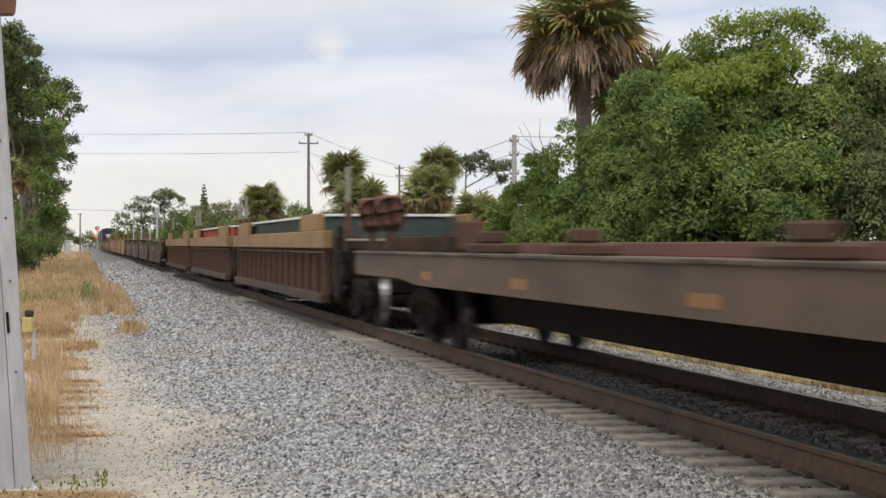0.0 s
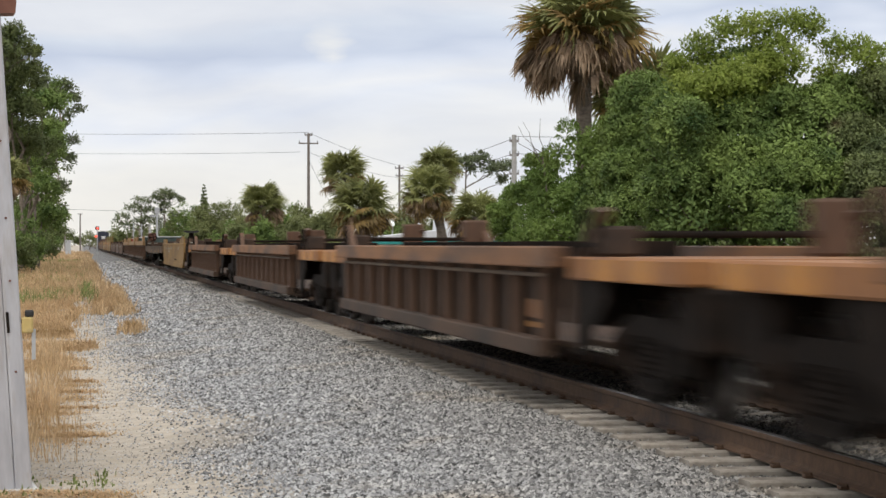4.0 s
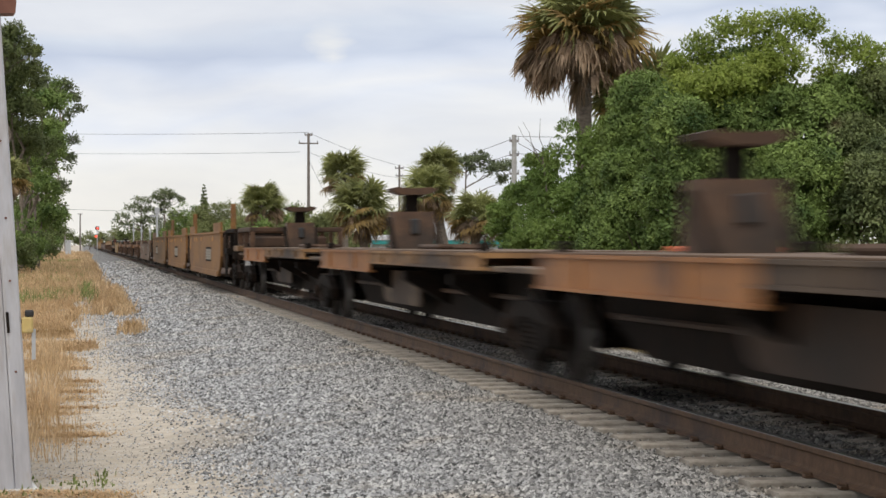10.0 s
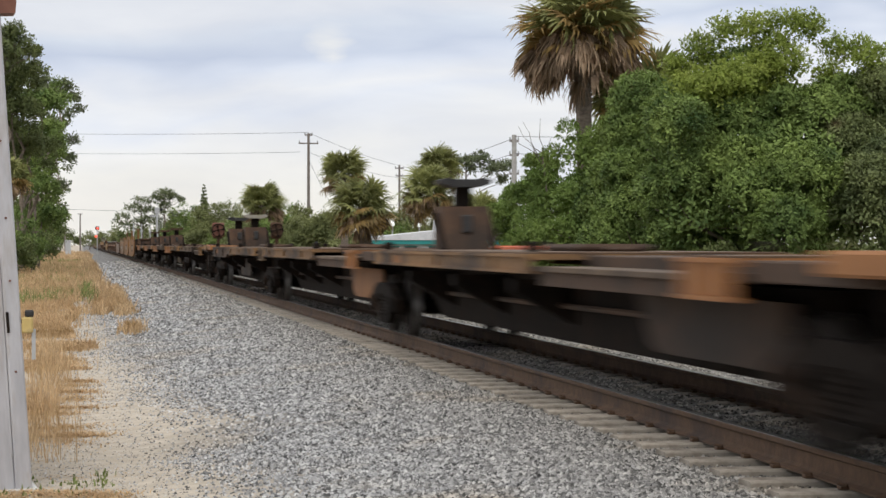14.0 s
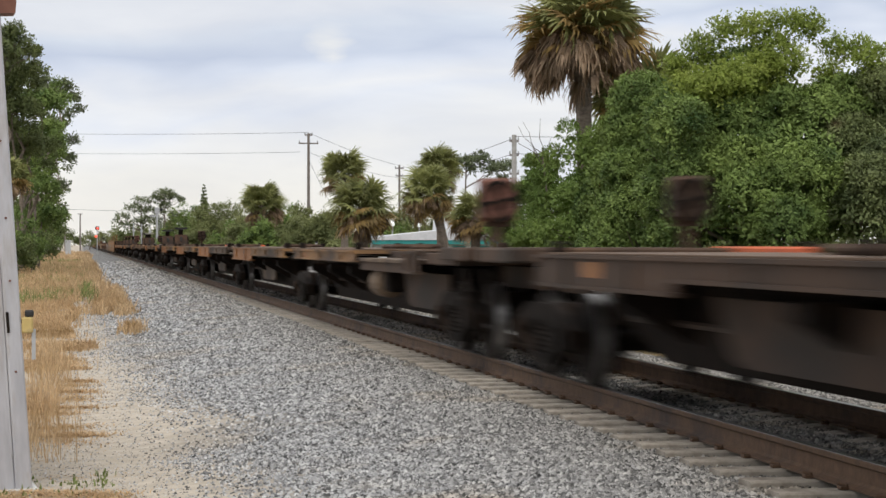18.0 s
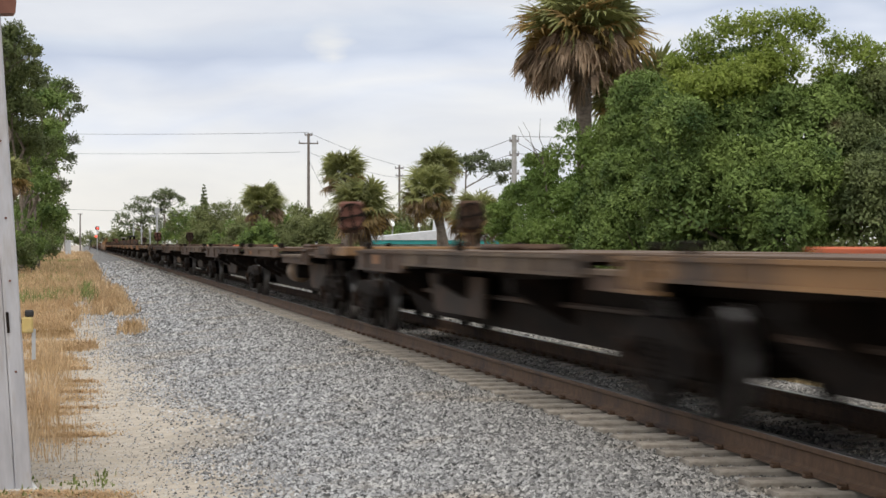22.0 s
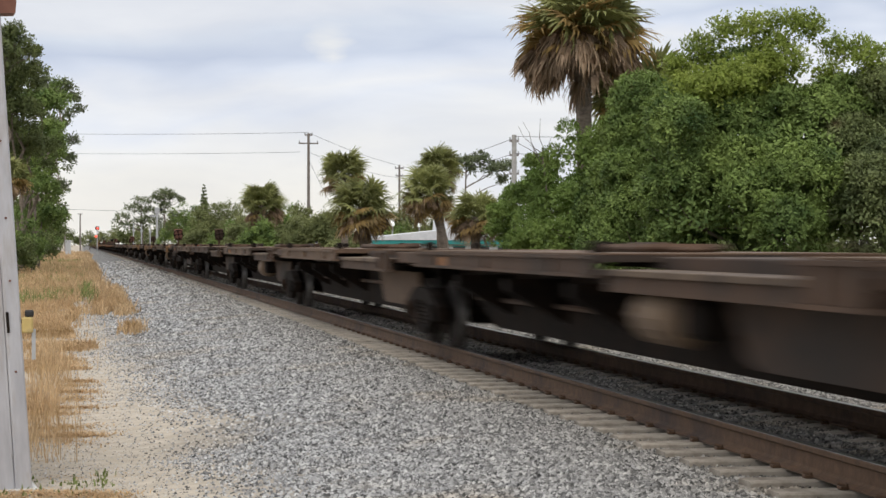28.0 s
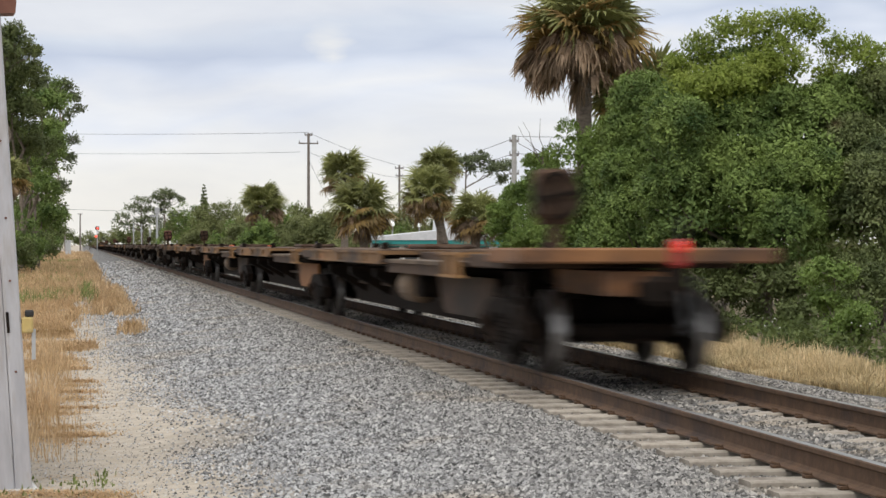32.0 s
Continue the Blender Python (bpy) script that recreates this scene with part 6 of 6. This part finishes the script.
def end_frame(car, y, d, reach, tint="dark"):
    """A crossover framework on a car's end: posts, rails along and across, and a dark apparatus box beneath."""
    f = part("end_frame", kept(("endframe", d, reach, tint), lambda: Shape().box(-1.2, 1.2, -0.06, 0.06, 1.62, 1.74, 0.02).box(-1.2, 1.2, d * reach - 0.06, d * reach + 0.06, 1.62, 1.74, 0.02)
             .box(-1.2, -1.06, 0, d * reach, 1.64, 1.75, 0.02).box(1.06, 1.2, 0, d * reach, 1.64, 1.75, 0.02).mesh("end_frame", M[tint])), None, car, "dark steel crossover framework", at=(0, y, 0))
    for x in (-1.13, 1.13):
        for k in (0.0, 0.5, 1.0):
            part("frame_post", slab("frame_post", -0.06, 0.06, -0.06, 0.06, 1.2, 1.63, tint, 0.01), None, f, at=(x, d * reach * k, 0))
    part("apparatus_box", slab("apparatus_box", -1.0, 1.0, -0.45, 0.45, 1.22, 1.52, "rust", 0.05), None, f, at=(0, d * reach * 0.45, 0))


def well_car(s0, bounds, units, label):
    """An articulated well car; bounds are the truck places ahead of the train's tail."""
    c = base("well_car", label, "railway wagon", group="well cars")
    n = len(units)
    for k, s in enumerate(bounds):
        twin = 0 < k < n and "rib" in (units[k][0], units[k - 1][0])
        for d in ((-1.9, 1.9) if twin else (0.0,)):
            bogie(c, s + d - s0)
    for k, (kind, paint) in enumerate(units):
        well_unit(c, bounds[k] - s0, bounds[k + 1] - s0, kind, paint, k)
    for y, d in ((0.0, 1), (bounds[-1] + (bounds[0] - s0) - s0, -1)):
        coupler(c, y, d)
        part("end_sill", kept(("esill", d), lambda: Shape().box(-1.25, 1.25, 0.4 * d, 0.62 * d, 0.88, 1.1, 0.02).box(-0.4, 0.4, 0.3 * d, 0.7 * d, 0.72, 1.0, 0.02).mesh("end_sill", M["dark"])), None, c, at=(0, y, 0))
    CARS.append((c, s0))
    return c


def deck_car(s0, length):
    """A long flat car with deep side sills."""
    c = base("deep_sill_flat_car", "long grey-brown flat car with deep steel side sills", "railway wagon")
    for y in (2.7, length - 5.0):
        bogie(c, y)
    for x in (-1.3, 1.3):
        part("side_sill", kept(("dsill", x), lambda: Shape().prism([(0.5, 0.86), (5.0, 0.86), (6.0, 0.8), (length - 6.0, 0.8), (length - 5.0, 0.86), (length - 0.5, 0.86), (length - 0.5, 1.2), (0.5, 1.2)], "x", x - 0.05, x + 0.05).mesh("side_sill", M["sillbrown"])), None, c, "dusty grey-brown side sill")
        part("flange", slab("flange", x - 0.08, x + 0.08, 0.5, length - 0.5, 1.17, 1.21, "tanedge"), None, c)
    part("deck_plate", slab("deck_plate", -1.25, 1.25, 0.5, length - 0.5, 1.1, 1.17, "deck"), None, c)
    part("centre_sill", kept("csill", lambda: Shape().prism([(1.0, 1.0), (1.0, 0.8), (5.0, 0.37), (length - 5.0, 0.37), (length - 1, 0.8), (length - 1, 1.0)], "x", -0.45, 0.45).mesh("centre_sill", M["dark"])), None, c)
    for y in (4.0, 4.9, 9.2, 15.0, 20.2):
        part("marking", slab("marking", -0.008, 0, 0, 0.26, 0, 0.1, "yellowmark", 0.0), None, c, at=(-1.352, y, 0.88))
    for y in (2.6, 8.4, 12.0, 19.5, length - 2.2):
        part("folded_hitch", kept("dfold", lambda: Shape().box(-0.35, 0.35, -0.35, 0.35, 1.17, 1.32, 0.03).box(-0.18, 0.18, -0.15, 0.15, 1.32, 1.5, 0.03).mesh("folded_hitch", M["rust"])), None, c, at=(0.4, y, 0))
    part("side_rail", slab("side_rail", 1.05, 1.2, 1.0, length - 1.0, 1.17, 1.33, "redbrown"), None, c)
    for y, d in ((0.0, 1), (length, -1)):
        coupler(c, y, d)
    brake_stand(c, -0.88, length - 0.8, "redbrown")
    CARS.append((c, s0))


def locomotive(s0):
    c = base("locomotive", "dark blue diesel locomotive heading the train", "locomotive")
    for y in (4.5, 7.0, 15.0, 17.5):
        bogie(c, y)
    part("underframe", Shape().box(-1.45, 1.45, 0.6, 21.4, 1.1, 1.5, 0.05), M["loco"], c)
    part("hood", Shape().prism([(-1.35, 1.5), (1.35, 1.5), (1.35, 4.1), (1.0, 4.55), (-1.0, 4.55), (-1.35, 4.1)], "y", 1.4, 16.0), M["loco"], c)
    part("cab", Shape().prism([(-1.5, 1.5), (1.5, 1.5), (1.5, 4.2), (1.1, 4.65), (-1.1, 4.65), (-1.5, 4.2)], "y", 16.0, 19.0), M["loco"], c)
    part("nose", Shape().box(-1.1, 1.1, 19.0, 21.0, 1.5, 3.3, 0.15), M["loco"], c)
    part("fuel_tank", Shape().box(-1.3, 1.3, 8.6, 13.4, 0.45, 1.1, 0.12), M["black"], c)
    part("emblem", Shape().prism([(-0.55, 2.7), (0.55, 2.7), (0.3, 3.1), (0.75, 3.4), (-0.75, 3.4), (-0.3, 3.1)], "y", 1.36, 1.395), M["white"], c, "plain white emblem")
    for x in (-1.4, 1.4):
        part("handrail", Shape().rod((x, 1.2, 2.5), (x, 15.8, 2.5), 0.025, n=5), M["white"], c)
    part("fan_housing", Shape().lathe([(4.55, 0.6), (4.7, 0.6)], "z", 14, (0, 4.5, 0)), M["black"], c)
    for y, d in ((0.0, 1), (22.0, -1)):
        coupler(c, y, d)
    CARS.append((c, s0))


last = spine_car(0.0, 90.4, 5, "five-unit articulated flat car at the train's tail", [("B", "ochre", "ochre"), ("B", "ochre", "ochre"), ("B", "ochre", "ochre"), ("B", "ochre", "rust"), ("B", "ochre", "ochre")], (0, 2))
spine_car(90.4, 90.4, 5, "five-unit articulated flat car with dusty brown decks", [("B", "rust", "rust"), ("B", "deck", "rust"), ("B", "tanedge", "rust"), ("B", "rust", "rust"), ("B", "tanedge", "rust")], (0, 2), red=False)
spine_car(180.8, 90.4, 5, "five-unit articulated flat car with ochre deck edges", [("B", "tanedge", "ochre"), ("B", "ochre", "rust"), ("B", "rust", "ochre"), ("B", "ochre", "ochre"), ("B", "tanedge", "ochre")], (0, 2))
spine_car(271.2, 90.0, 5, "five-unit articulated flat car with dark rusty decks", [("B", "deck", "rust"), ("A", "rust", "rust"), ("A", "tanedge", "rust"), ("A", "deck", "rust"), ("B", "rust", "rust")], (0,))
spine_car(361.2, 90.0, 5, "five-unit articulated flat car with orange-brown deck edges", [("B", "ochre", "rust"), ("A", "ochre", "orange"), ("A", "tanedge", "orange"), ("A", "ochre", "orange"), ("A", "ochre", "orange")], (0,))
spine_car(451.2, 59.2, 3, "three-unit articulated flat car carrying raised hitches", [("B", "ochre", "orange"), ("B", "ochre", "orange"), ("B", "ochre", "tanedge")], (), (453.35, 471.0), "black", (False, True))
hitch(CARS[-1][0], 506.6 - 451.2, "placard")
spine_car(510.4, 90.6, 5, "five-unit articulated flat car with raised trailer hitches", [("B", "tanedge", "ochre"), ("A", "ochre", "orange"), ("A", "tanedge", "orange"), ("A", "ochre", "orange"), ("A", "ochre", "orange")], (), (561.0, 578.0, 595.6), "rust", (True, False))
hitch(CARS[-1][0], 513.4 - 510.4, "black")
well_car(601.0, [603.7, 624.1, 644.2, 665.0], [("tall", "yellowwell"), ("tall", "yellowwell"), ("tall", "dullwell")], "three-unit well car with tall faded yellow sides")
end_frame(CARS[-1][0], 605.1 - 601.0, -1, 3.2)
end_frame(CARS[-2][0], 600.4 - 510.4, -1, 4.0, "rust")
well_car(667.4, [668.0, 690.9, 711.6, 734.1, 756.8, 779.5, 803.3], [("low", "greywell"), ("rib", "brownwell"), ("rib", "brownwell"), ("rib", "brownwell"), ("rib", "brownwell"), ("low", "tanwell")], "articulated well car with rusty ribbed sides and orange chords")
hitch(CARS[-1][0], 800.7 - 667.4, "black", 0.98)
deck_car(804.2, 27.2)
well_car(831.6, [833.2, 856.4, 878.2, 900.9], [("panel", "brownwell"), ("panel", "brownwell"), ("panel", "brownwell")], "three-unit ribbed well car with orange top chords")
brake_stand(CARS[-1][0], -0.9, 0.7, "redbrown")
PANEL_CAR = CARS[-1][0]
well_car(904.0, [906.2, 928.0, 950.0, 972.0, 994.0], [("low", "brownwell"), ("low", "brownwell"), ("low", "brownwell"), ("low", "brownwell")], "dark brown articulated well car")
well_car(996.2, [998.4, 1020.0, 1042.0, 1064.0, 1086.0, 1108.0], [("tall", "tanwell"), ("tall", "tanwell"), ("tall", "yellowwell"), ("tall", "tanwell"), ("tall", "tanwell")], "tan articulated well car with tall sides")
well_car(1110.2, [1112.4, 1134.0, 1156.0, 1178.0, 1200.0, 1212.0 + 10.0], [("tall", "brownwell"), ("tall", "yellowwell"), ("tall", "brownwell"), ("tall", "brownwell"), ("tall", "brownwell")], "brown articulated well car behind the locomotives")


def low_container(car, y0, y1, paint, label):
    """A low box load in a well: corrugated sides, corner posts and a pale roof."""
    b = part("container", Shape().box(-1.13, 1.13, y0 + 0.05, y1 - 0.05, 0.425, 1.78, 0.01), M[paint], car, label)
    for x in (-1.16, 1.16):
        for y in (y0 + 0.06, y1 - 0.06):
            part("corner_post", slab("corner_post", -0.06, 0.06, -0.06, 0.06, 0.425, 1.8, paint, 0.01), None, b, at=(x, y, 0))
        n = int((y1 - y0) / 0.6)
        for k in range(1, n):
            part("corrugation", slab("corrugation", -0.03, 0.03, -0.1, 0.1, 0.55, 1.77, paint, 0.008), None, b, at=(x * 0.98, y0 + k * (y1 - y0) / n, 0))
    part("roof", Shape().box(-1.2, 1.2, y0, y1, 1.8, 1.85, 0.015), M["white"], b, "pale roof sheet")


low_container(PANEL_CAR, 858.9 - 831.6, 875.1 - 831.6, "redload", "bright red low container with a pale roof")
low_container(PANEL_CAR, 836.6 - 831.6, 853.0 - 831.6, "greenload", "dark green low container with a pale roof")
locomotive(1224.4)
locomotive(1246.6)


def tail_marker():
    """The end-of-train box on the last coupler."""
    t = part("end_marker", Shape().box(0.06, 0.2, -0.24, -0.08, 1.08, 1.36, 0.03), M["markerred"], last, "red end-of-train marker box")
    part("marker_lamp", Shape().lathe([(-0.28, 0.04), (-0.24, 0.06)], "y", 10, (0.13, 0, 1.28)), M["redlens"], t)
    part("mounting", Shape().box(0.05, 0.21, -0.2, 0.0, 0.86, 1.08), M["dark"], t)
    part("aerial", Shape().rod((0.17, -0.16, 1.36), (0.17, -0.16, 1.58), 0.012, n=6), M["black"], t)
    part("air_hose", Shape().rod((0.3, -0.1, 1.0), (0.36, -0.12, 0.6), 0.028, n=6).rod((0.36, -0.12, 0.6), (0.2, -0.05, 0.5), 0.028, n=6), M["black"], t)


tail_marker()


def motions():
    """The whole train runs off along the track at one speed."""
    for car, s in CARS:
        y = TAIL + s
        walk(car, [(0.0, pose(TRACK_X, y - V * END, RAIL_Z)), (16.0, pose(TRACK_X, y - V * (END - 16.0), RAIL_Z)), (END, pose(TRACK_X, y, RAIL_Z))])


motions()
